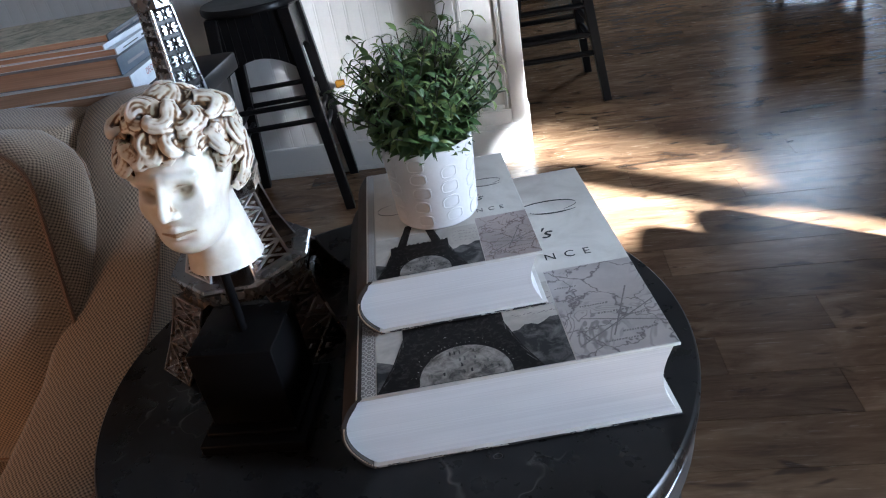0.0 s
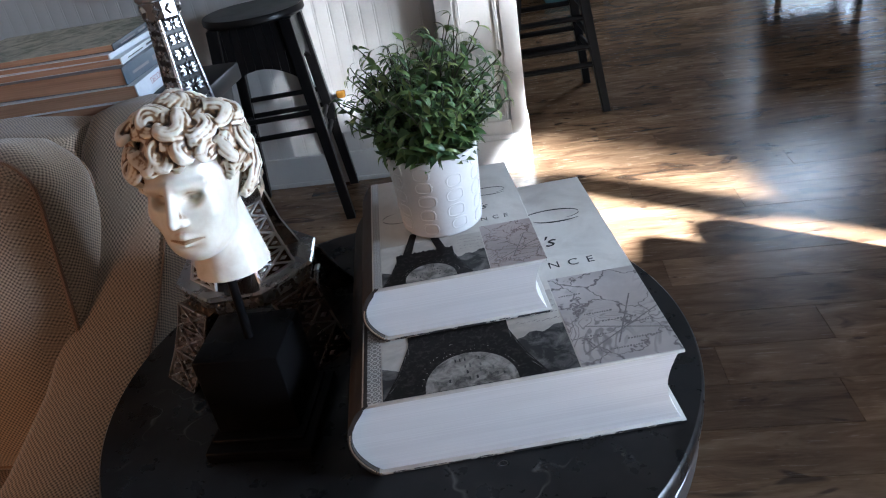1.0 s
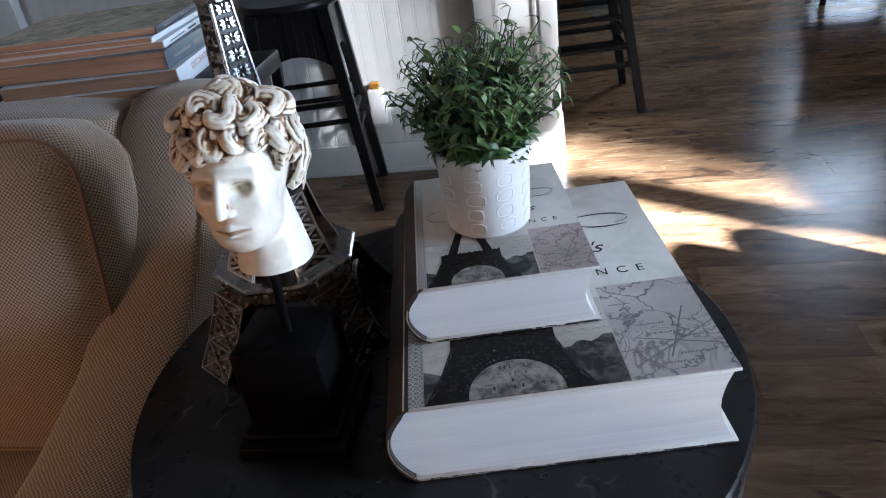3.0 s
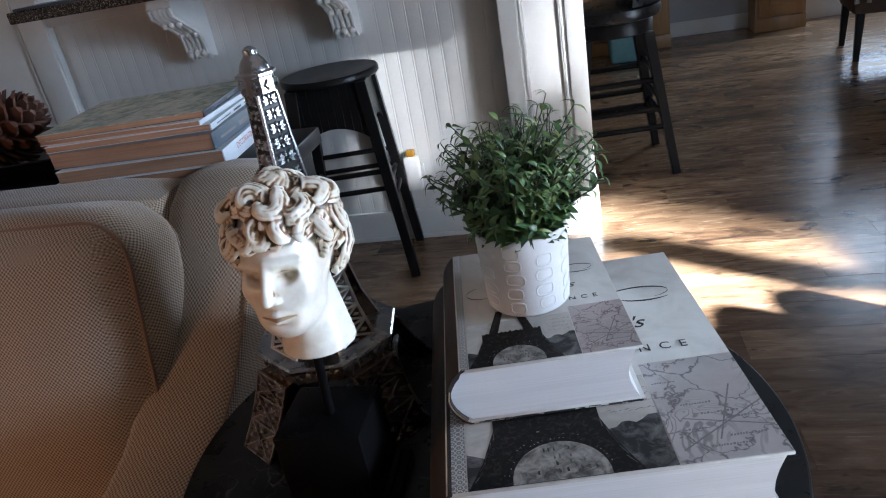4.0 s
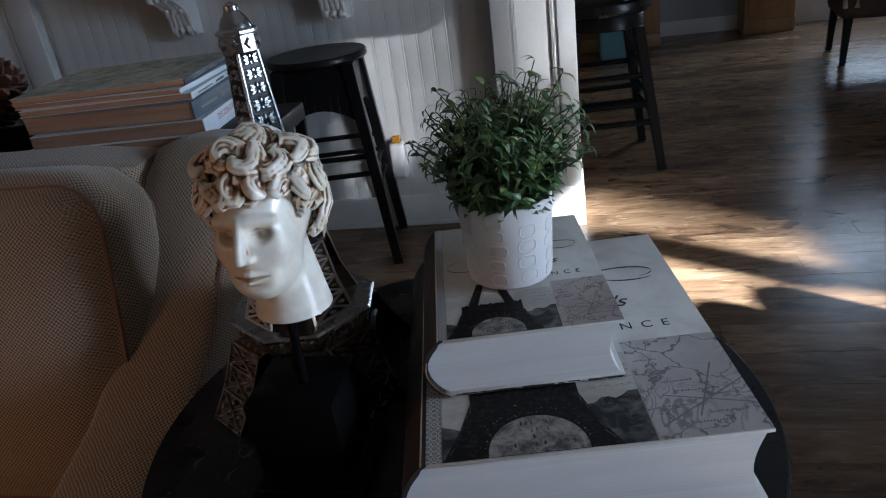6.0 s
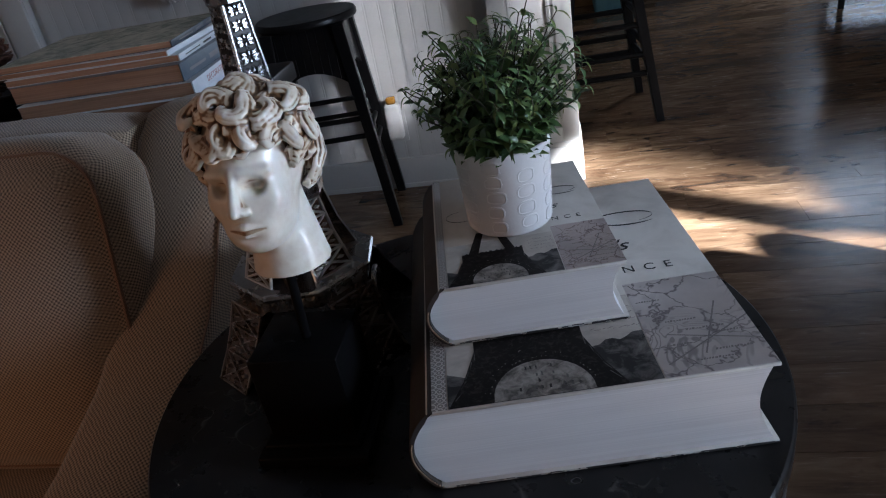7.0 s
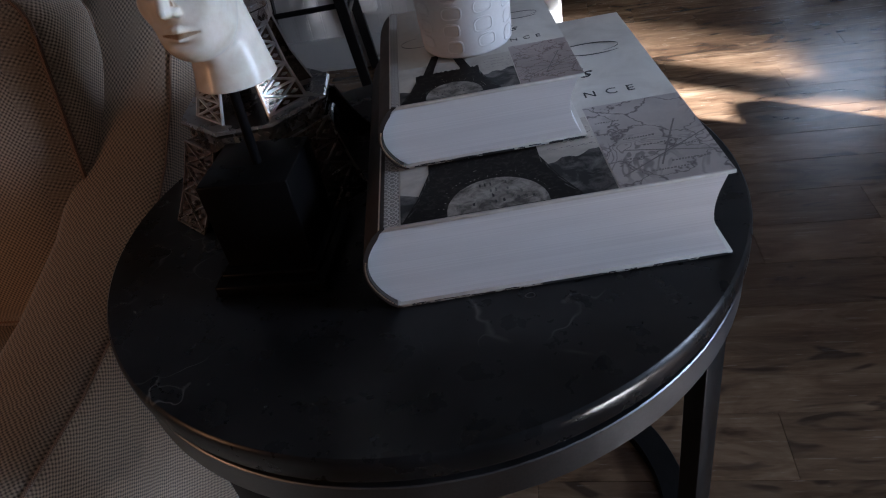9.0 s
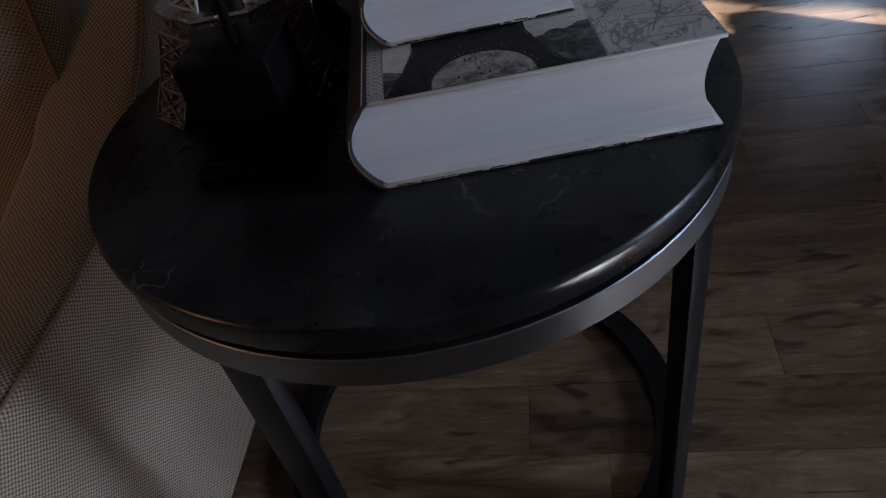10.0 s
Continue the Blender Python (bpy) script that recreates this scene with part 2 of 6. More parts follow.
WHITE_PAINT = surface("white_paint", (0.66, 0.66, 0.65), (0.76, 0.755, 0.74), 0.42, scale=7, fine=120, bump=0.08)
WALL_PAINT = surface("wall_paint", (0.27, 0.24, 0.205), (0.32, 0.29, 0.25), 0.8, scale=5, fine=220, bump=0.15)
GREY_WALL = surface("grey_wall_paint", (0.36, 0.38, 0.41), (0.42, 0.44, 0.47), 0.8, scale=5, fine=220, bump=0.15)
CEILING_PAINT = surface("ceiling_paint", (0.58, 0.57, 0.55), (0.66, 0.65, 0.63), 0.9, scale=4, fine=200)
FLOOR_WOOD = plank_wood("floor_wood")
JOINT = surface("floor_joint", (0.05, 0.033, 0.022), (0.1, 0.066, 0.042), 0.8)
BLACK_WOOD = surface("black_painted_wood", (0.005, 0.005, 0.006), (0.013, 0.012, 0.012), 0.34, spec=0.25, scale=12, fine=260, stretch=(1, 1, 0.2), bump=0.12)
BLACK_METAL = surface("black_steel", (0.016, 0.0165, 0.018), (0.036, 0.037, 0.039), 0.42, metal=0.9, scale=18, fine=400, bump=0.08)
RING_STEEL = surface("brushed_dark_steel", (0.13, 0.135, 0.145), (0.22, 0.225, 0.235), 0.4, metal=1.0, scale=18, fine=400, bump=0.08)
MARBLE = marble_black("black_marble")
GUNMETAL = surface("polished_gunmetal", (0.38, 0.38, 0.39), (0.56, 0.56, 0.57), 0.27, metal=1.0, scale=40, fine=500, bump=0.1, depth=0.0003)
# Brown tint paints the warm lamp's reflection onto the tower's dark metal.
LEG_METAL = surface("warm_reflection_metal", (0.13, 0.098, 0.08), (0.22, 0.17, 0.14), 0.26, metal=1.0, scale=50, fine=400, bump=0.1)
LEG_RELIEF = surface("warm_reflection_relief", (0.27, 0.225, 0.195), (0.42, 0.365, 0.33), 0.28, metal=1.0, scale=50, fine=400, bump=0.1)
# Lighter copy of the tower's metal; window reflections put into the colour.
PIER_METAL = surface("bright_reflection_metal", (0.66, 0.66, 0.67), (0.82, 0.82, 0.83), 0.42, metal=1.0, scale=50, fine=400, bump=0.1)
# Dark base colour stands in for shade in the spire's recesses and table gap.
DARK_METAL = surface("recess_shade_metal", (0.012, 0.011, 0.011), (0.035, 0.033, 0.032), 0.3, metal=0.6, scale=60, fine=400)
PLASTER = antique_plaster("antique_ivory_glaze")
BASE_BLACK = surface("satin_black_lacquer", (0.003, 0.003, 0.0035), (0.006, 0.0055, 0.0055), 0.3, scale=15, fine=350, bump=0.06, spec=0.06)
FABRIC = fabric("beige_weave", (0.06, 0.043, 0.030), (0.46, 0.35, 0.25))
PIPING = fabric("piping_weave", (0.09, 0.05, 0.032), (0.32, 0.20, 0.13), 0.0022)
PAGES = paper_edges("white_page_edges", (0.62, 0.60, 0.6), (0.8, 0.785, 0.78))
COVER = photo_print("cream_cover_paper", (0.5, 0.47, 0.43), (0.66, 0.635, 0.59), 14, 0.3, 0.6)
SPINE = surface("dark_brown_cloth", (0.02, 0.015, 0.013), (0.05, 0.038, 0.032), 0.6, scale=40, fine=700, bump=0.3)
TAN_SPECKS = surface("worn_tan_edge", (0.16, 0.1, 0.06), (0.4, 0.3, 0.2), 0.6, scale=200, fine=900)
BAND = band_print("ornamental_band")
MAP_BIG = map_print("map_print", (0.5, 0.465, 0.45), (0.09, 0.075, 0.08), 1.0)
MAP_SMALL = map_print("map_print_small", (0.47, 0.41, 0.395), (0.12, 0.07, 0.065), 1.7)
SKY_PRINT = photo_print("photo_sky", (0.4, 0.375, 0.34), (0.6, 0.57, 0.52), 30)
HILL_PRINT = photo_print("photo_hill", (0.03, 0.03, 0.031), (0.24, 0.23, 0.22), 60, 0.42, 0.74)
IRON_PRINT = photo_print("photo_ironwork", (0.006, 0.005, 0.005), (0.05, 0.044, 0.04), 220, 0.5, 0.75)
PALE_PRINT = photo_print("photo_palace", (0.08, 0.075, 0.07), (0.38, 0.355, 0.325), 85, 0.36, 0.62)
PALE_DOTS = surface("printed_highlight", (0.36, 0.34, 0.31), (0.52, 0.49, 0.45), 0.55, scale=300, fine=900)
INK = surface("printing_ink", (0.02, 0.02, 0.02), (0.05, 0.05, 0.05), 0.5)
SOFT_INK = surface("faded_ink", (0.16, 0.15, 0.15), (0.26, 0.24, 0.235), 0.5)
CERAMIC = surface("matt_white_ceramic", (0.6, 0.575, 0.56), (0.72, 0.70, 0.685), 0.62, scale=25, fine=320, bump=0.2)
SOIL = surface("dark_soil", (0.012, 0.009, 0.007), (0.05, 0.035, 0.025), 0.95, scale=150, fine=600, bump=1.0, depth=0.003)
LEAF = leaf_green("leaf_green")
STEM = surface("dark_stem", (0.02, 0.022, 0.012), (0.06, 0.055, 0.03), 0.6, scale=200, fine=700)
GRANITE = granite("brown_granite")
MAPLE = surface("honey_maple", (0.28, 0.15, 0.06), (0.42, 0.25, 0.11), 0.4, scale=6, fine=90, stretch=(6, 6, 0.7), bump=0.1)
MAG_PAGES = paper_edges("warm_page_edges", (0.16, 0.085, 0.05), (0.44, 0.26, 0.165), (1, 1, 420))
SPINE_WHITE = surface("white_magazine_spine", (0.5, 0.53, 0.57), (0.66, 0.69, 0.72), 0.35, scale=60)
SPINE_GREY = surface("slate_magazine_spine", (0.07, 0.09, 0.11), (0.12, 0.145, 0.17), 0.35, scale=60)
SPINE_DARK = surface("dark_magazine_spine", (0.03, 0.035, 0.045), (0.06, 0.07, 0.085), 0.35, scale=60)
TOP_COVER = photo_print("leafy_magazine_cover", (0.22, 0.24, 0.19), (0.56, 0.53, 0.44), 38, 0.36, 0.6)
RED_INK = surface("dull_red_ink", (0.3, 0.09, 0.08), (0.4, 0.14, 0.12), 0.5)
CONE_BROWN = surface("pine_cone_scale", (0.03, 0.012, 0.007), (0.13, 0.052, 0.03), 0.6, scale=90, fine=500, bump=0.4)
CHAIR_BROWN = surface("brown_slipcover", (0.06, 0.035, 0.022), (0.12, 0.07, 0.045), 0.85, scale=30, fine=500, bump=0.3)
RIBBON = surface("cream_ribbon", (0.5, 0.46, 0.38), (0.62, 0.58, 0.5), 0.8, scale=60)
LEATHER = surface("black_leather", (0.006, 0.006, 0.007), (0.014, 0.014, 0.015), 0.3, scale=60, fine=500, bump=0.25)
AMBER = surface("amber_glass", (0.35, 0.16, 0.02), (0.5, 0.25, 0.04), 0.1, coat=0.6)
TEAL = surface("teal_cloth", (0.14, 0.30, 0.32), (0.24, 0.44, 0.46), 0.8)


# ---- mesh helpers ----
def thing(name, at=(0, 0, 0), rz=0.0, **tags):
    ob = new(name)
    ob.matrix_world = pose(*at, 0, 0, rz)
    return tagged(ob, **tags)


def mesh_of(name, bm, mats, smooth=True, angle=35):
    me = bpy.data.meshes.new(name)
    bm.normal_update()
    bm.to_mesh(me)
    bm.free()
    for m in mats if isinstance(mats, (list, tuple)) else [mats]:
        me.materials.append(m)
    if smooth:
        me.shade_smooth()
        me.set_sharp_from_angle(angle=radians(angle))
    return me


def part(name, bm, mats, parent, label="", smooth=True, angle=35):
    ob = new(name, mesh_of(name, bm, mats, smooth, angle))
    ob.parent = parent
    return tagged(ob, label) if label else ob


def lone(name, bm, mats, smooth=True, angle=35, m=None, **tags):
    ob = new(name, mesh_of(name, bm, mats, smooth, angle))
    if m is not None:
        ob.matrix_world = m
    return tagged(ob, **tags)


def box(bm, x0, y0, z0, x1, y1, z1, bevel=0.0, seg=2, m=None, mi=0):
    res = bmesh.ops.create_cube(bm, size=1.0, matrix=Matrix.Translation(((x0 + x1) / 2, (y0 + y1) / 2, (z0 + z1) / 2)) @ Matrix.Diagonal((x1 - x0, y1 - y0, z1 - z0, 1)))
    vs = res["verts"]
    if bevel:
        es = list({e for v in vs for e in v.link_edges})
        out = bmesh.ops.bevel(bm, geom=es, offset=bevel, segments=seg, affect="EDGES", profile=0.5)
        vs = list({v for f in out["faces"] for v in f.verts} | {v for v in vs if v.is_valid})
    for f in {f for v in vs for f in v.link_faces}:
        f.material_index = mi
    if m is not None:
        bmesh.ops.transform(bm, matrix=m, verts=vs)
    return vs


def ring_loft(bm, rings, closed=True, caps=True, mi=0):
    """Skins a list of rings of points, each as long as the others."""
    rows = [[bm.verts.new(p) for p in r] for r in rings]
    n = len(rows[0])
    for a, b in zip(rows, rows[1:]):
        for i in range(n if closed else n - 1):
            j = (i + 1) % n
            bm.faces.new((a[i], a[j], b[j], b[i])).material_index = mi
    if caps:
        bm.faces.new(list(reversed(rows[0]))).material_index = mi
        bm.faces.new(rows[-1]).material_index = mi
    return rows


def lathe(bm, profile, n=48, at=(0, 0), caps=True, mi=0, phase=0.0, arc=2 * math.pi):
    return ring_loft(bm, [[(at[0] + r * math.cos(phase + arc * i / n), at[1] + r * math.sin(phase + arc * i / n), z) for i in range(n)] for r, z in profile], True, caps, mi)


def bar(bm, a, b, r, n=8, r2=None, mi=0):
    a, b = Vector(a), Vector(b)
    q = (b - a).to_track_quat("Z", "Y")
    r2 = r if r2 is None else r2
    ring_loft(bm, [[p + q @ Vector((rr * math.cos(t), rr * math.sin(t), 0)) for t in [2 * math.pi * i / n for i in range(n)]] for p, rr in ((a, r), (b, r2))], mi=mi)


def square_bar(bm, a, b, wa, wb=None, turn=0.0, bevel=0.12):
    """A tapering square post from a to b with eased edges."""
    a, b = Vector(a), Vector(b)
    wb = wa if wb is None else wb
    base = [(1, -1 + bevel), (1, 1 - bevel), (1 - bevel, 1), (-1 + bevel, 1), (-1, 1 - bevel), (-1, -1 + bevel), (-1 + bevel, -1), (1 - bevel, -1)]
    c, s = math.cos(turn), math.sin(turn)
    ring_loft(bm, [[p + Vector(((c * x - s * y) * w / 2, (s * x + c * y) * w / 2, 0)) for x, y in base] for p, w in ((a, wa), (b, wb))])


def tube(bm, points, r, n=6, taper=1.0, mi=0):
    """A round strand along a list of points."""
    pts = [Vector(p) for p in points]
    rings = []
    for i, p in enumerate(pts):
        d = (pts[min(i + 1, len(pts) - 1)] - pts[max(i - 1, 0)]).normalized()
        q = d.to_track_quat("Z", "Y")
        rr = r * (1 + (taper - 1) * i / (len(pts) - 1))
        rings.append([p + q @ Vector((rr * math.cos(2 * math.pi * k / n), rr * math.sin(2 * math.pi * k / n), 0)) for k in range(n)])
    ring_loft(bm, rings, mi=mi)


def flat(bm, pts, z, mi=0, thick=0.0):
    f = bm.faces.new([bm.verts.new((x, y, z)) for x, y in pts])
    f.material_index = mi
    if f.normal.z < 0 or sum((a[0] * b[1] - a[1] * b[0]) for a, b in zip(pts, pts[1:] + pts[:1])) < 0:
        f.normal_flip()


def words(text, size, material, parent, m, name="lettering", spread=1.0, shear=0.0):
    """Printed letters as a thin mesh under its thing."""
    cu = bpy.data.curves.new(name, "FONT")
    cu.body, cu.size, cu.extrude, cu.space_character, cu.shear = text, size, 0.00006, spread, shear
    tmp = bpy.data.objects.new(name, cu)
    scene.collection.objects.link(tmp)
    bpy.context.view_layer.update()
    me = bpy.data.meshes.new_from_object(tmp.evaluated_get(bpy.context.evaluated_depsgraph_get()))
    bpy.data.objects.remove(tmp)
    me.materials.clear()
    me.materials.append(material)
    ob = new(name, me)
    ob.parent = parent
    ob.matrix_local = m
    return ob


# ---- the setting ----
WALL_Y, PILLAR_Y = 1.787, 1.712
X0, X1, Y0, Y1, TOP = -3.2, 3.4, -3.0, 5.2, 3.5


def wall(name, x0, y0, x1, y1, material, z0=0.0, z1=TOP, holes=(), label="", along="x"):
    """A wall with rectangular openings (from, to, sill, head) that go right through."""
    bm = bmesh.new()
    lo, hi = (x0, x1) if along == "x" else (y0, y1)
    cuts = sorted({lo, hi, *[h[0] for h in holes], *[h[1] for h in holes]})
    for a, b in zip(cuts, cuts[1:]):
        spans, low = [], z0
        for s0, s1 in sorted((h[2], h[3]) for h in holes if h[0] <= a and b <= h[1]):
            spans.append((low, s0))
            low = s1
        for p, q in spans + [(low, z1)]:
            if along == "x":
                box(bm, a, y0, p, b, y1, q)
            else:
                box(bm, x0, a, p, x1, b, q)
    return lone(name, bm, material, False, kind="structure", category="wall", label=label)


# Unseen openings; all but the low first one are sized for sun patches.
SUN_HOLES = [(-1.14, -0.12, 0.10, 1.00), (-2.45, -1.70, 1.02, 1.58), (-0.86, -0.455, 1.30, 2.00), (-0.455, -0.385, 1.30, 1.58), (-0.36, 0.04, 1.53, 2.30), (-0.08, 0.05, 1.385, 1.465), (-0.445, -0.36, 1.95, 2.14), (-0.80, -0.40, 2.55, 3.42), (-0.40, -0.26, 2.34, 3.05)]
wall("wall_east", X1, Y0, X1 + 0.14, Y1, WALL_PAINT, holes=SUN_HOLES, along="y", label="unseen plain painted wall with openings cut to shape the sunlight")
wall("wall_west", X0 - 0.14, Y0, X0, Y1, WALL_PAINT, along="y", label="plain beige painted wall")
wall("wall_south", X0 - 0.14, Y0 - 0.14, X1 + 0.14, Y0, WALL_PAINT, label="plain beige painted wall")
wall("wall_north", X0 - 0.14, Y1, X1 + 0.14, Y1 + 0.14, GREY_WALL, holes=[(1.93, 2.75, 0.42, 2.0)], label="grey painted kitchen wall with a window opening")
bm = bmesh.new()
box(bm, X0 - 0.14, Y0 - 0.14, TOP, X1 + 0.14, Y1 + 0.14, TOP + 0.12)
lone("ceiling", bm, CEILING_PAINT, False, kind="structure", category="ceiling", label="plain white painted ceiling")
bm = bmesh.new()
box(bm, -40, -40, -0.2, 40, 40, -0.12)
lone("ground", bm, WALL_PAINT, False, kind="structure", category="ground", label="pale ground outside the house")
bm = bmesh.new()
box(bm, X0 - 0.14, Y0 - 0.14, -0.1, X1 + 0.14, Y1 + 0.14, -0.004)
floor = lone("floor", bm, JOINT, False, kind="structure", category="floor", label="weathered brown wood plank floor with a satin sheen")

def sun_slats(name, y0, y1, z0, z1, first, last, label):
    """Unseen upright slats added to dim the sun, closing from one side to another."""
    ob = thing(name, (X1 + 0.05, y0, z0), kind="structure", category="window", label=label)
    n = int((y1 - y0) / 0.032)
    pitch = (y1 - y0) / n
    for i in range(n):
        u = i / (n - 1)
        w = pitch * (first + (last - first) * u)
        if w < 0.002:
            continue
        bm = bmesh.new()
        box(bm, -0.001, pitch * (i + 1) - w, 0.0, 0.001, pitch * (i + 1) - 0.0002, z1 - z0)
        part("blind_slat", bm, WHITE_PAINT, ob, smooth=False)


# Out-of-view slats added to dim the sun on beadboard, pillar and floor.
sun_slats("wall_sun_slats", -0.80, -0.40, 2.55, 3.42, 0.87, 0.97, "unseen high opening with white slats, added for the glow on the beadboard")
sun_slats("pillar_sun_slats", -0.40, -0.26, 2.34, 3.05, 0.85, 0.91, "unseen small opening with white slats, added to put sun on the pillar")
sun_slats("floor_sun_slats", -0.36, 0.04, 1.53, 2.30, 0.22, 0.90, "unseen opening with white slats, added to fade the sun patch on the floor")

# Bar wall: a half-high partition clad with vertical beadboard, ending in a panelled pillar.
bm = bmesh.new()
box(bm, -1.69, WALL_Y + 0.012, 0.0, 0.15, WALL_Y + 0.13, 0.98)
bar_wall = lone("wall_bar", bm, WHITE_PAINT, False, kind="structure", category="wall", label="white beadboard half wall under a breakfast bar")
BOARD_W = 0.0505
for i in range(31):
    if i == 0:
        bm = bmesh.new()
        w = BOARD_W / 2
        prof = [(-w, 0.0010), (-w + 0.0015, 0.0006), (-w + 0.004, 0.0001), (-w + 0.006, 0.0), (w - 0.009, 0.0), (w - 0.007, 0.0005), (w - 0.005, 0.0001), (w - 0.003, 0.0), (w - 0.001, 0.0006), (w, 0.0010)]
        ring_loft(bm, [[(x, y, z) for x, y in prof] for z in (0.10, 0.955)], closed=False, caps=False)
        board_mesh = mesh_of("board", bm, WHITE_PAINT, True, 25)
    b = new("board", board_mesh)
    b.parent, b.location = bar_wall, (-0.125 - BOARD_W * i, WALL_Y, 0)
bm = bmesh.new()
box(bm, -1.69, WALL_Y - 0.012, 0.0, -0.1, WALL_Y + 0.014, 0.115, 0.004)
box(bm, -1.69, WALL_Y - 0.018, 0.0, -0.1, WALL_Y - 0.0122, 0.018, 0.003)
lone("baseboard", bm, WHITE_PAINT, kind="structure", category="baseboard", label="white painted baseboard along the beadboard")
bm = bmesh.new()
box(bm, -1.69, WALL_Y - 0.016, 0.94, -0.1, WALL_Y + 0.011, 0.978, 0.004)
lone("trim", bm, WHITE_PAINT, kind="structure", category="trim", label="white rail under the counter top")


def panelled(name, x0, x1, y, depth, z1, label, plinth=True, inset=0.055):
    """A painted pillar with a sunk panel framed by a moulding, and a plinth."""
    ob = thing(name, (0, 0, 0), kind="structure", category="pillar", label=label)
    bm = bmesh.new()
    box(bm, x0, y + 0.008, 0.0, x1, y + depth, z1)
    part("core", bm, WHITE_PAINT, ob)
    z0 = 0.14 if plinth else 0.0
    for n, a in (("stile", (x0, z0, x0 + inset, z1)), ("stile", (x1 - inset, z0, x1, z1)), ("rail", (x0 + inset, z0, x1 - inset, z0 + 0.05)), ("rail", (x0 + inset, z1 - 0.06, x1 - inset, z1))):
        bm = bmesh.new()
        box(bm, a[0], y - 0.006, a[1], a[2], y + 0.0078, a[3], 0.003)
        part(n, bm, WHITE_PAINT, ob)
    px0, px1, pz0, pz1 = x0 + inset, x1 - inset, z0 + 0.05, z1 - 0.06
    for n, a, b in (("moulding", (px0, pz0), (px0, pz1)), ("moulding", (px1, pz0), (px1, pz1)), ("moulding", (px0, pz0), (px1, pz0))):
        bm = bmesh.new()
        if a[0] == b[0]:
            s = 1 if a[0] == px0 else -1
            for k, (dx, w, h) in enumerate(((0.0, 0.008, 0.004), (0.009, 0.007, 0.0075), (0.017, 0.004, 0.0055))):
                xa, xb = sorted((a[0] + s * dx, a[0] + s * (dx + w)))
                box(bm, xa, y + 0.008 - h - 0.002, a[1], xb, y + 0.0085, b[1], 0.0012)
        else:
            box(bm, a[0] + 0.022, y + 0.0005, a[1], b[0] - 0.022, y + 0.0085, a[1] + 0.016, 0.002)
        part(n, bm, WHITE_PAINT, ob)
    if plinth:
        bm = bmesh.new()
        box(bm, x0 - 0.008, y - 0.018, 0.0, x1 + 0.006, y + depth - 0.002, 0.125, 0.003)
        box(bm, x0 - 0.004, y - 0.012, 0.125, x1 + 0.003, y + depth - 0.004, 0.142, 0.004)
        part("plinth", bm, WHITE_PAINT, ob)
    return ob


panelled("pillar_1", -0.098, 0.160, PILLAR_Y, 0.22, 0.98, "white painted pillar with a sunk panel at the bar's end")
panelled("pillar_2", -2.6, -1.695, WALL_Y - 0.02, 0.22, 2.6, "cream painted wall panel with raised moulding beside the bar", inset=0.1)

# Kitchen's rear wall details.
bm = bmesh.new()
box(bm, 0.7, Y1 - 0.34, 0.0, 1.33, Y1 - 0.325, 0.1, 0.003)
lone("baseboard", bm, WHITE_PAINT, kind="structure", category="baseboard", label="white baseboard in the kitchen recess")
bm = bmesh.new()
box(bm, 0.62, Y1 - 0.325, 0.0, 1.4, Y1 - 0.002, 2.3)
lone("wall_recess", bm, GREY_WALL, False, kind="structure", category="wall", label="blue-grey painted wall between kitchen cabinets")
bm = bmesh.new()
box(bm, 1.64, Y1 - 0.33, 0.0, 3.3, Y1 - 0.002, 0.42, 0.004)
lone("wall_sill", bm, WHITE_PAINT, kind="structure", category="wall", label="white wall panel under the kitchen window")
win = thing("window_1", (2.34, Y1 + 0.04, 0.42), kind="structure", category="window", label="bright daylight window behind the dining chairs")
for n, a in (("window_frame", (-0.41, -0.03, 0.0, 0.41, 0.03, 0.05)), ("window_frame", (-0.41, -0.03, 1.53, 0.41, 0.03, 1.58)), ("window_frame", (-0.41, -0.03, 0.05, -0.36, 0.03, 1.53)), ("window_frame", (0.36, -0.03, 0.05, 0.41, 0.03, 1.53)), ("window_sill", (-0.45, -0.14, -0.02, 0.45, -0.045, 0.012))):
    bm = bmesh.new()
    box(bm, *a, 0.004)
    part(n, bm, WHITE_PAINT, win)
for i in range(28):
    bm = bmesh.new()
    box(bm, -0.355, -0.028, 0.06 + 0.052 * i, 0.355, 0.0, 0.0625 + 0.052 * i, m=None)
    part("blind_slat", bm, WHITE_PAINT, win)


# ---- the side table and what stands on it ----
TABLE_Z, TABLE_R = 0.58, 0.3115


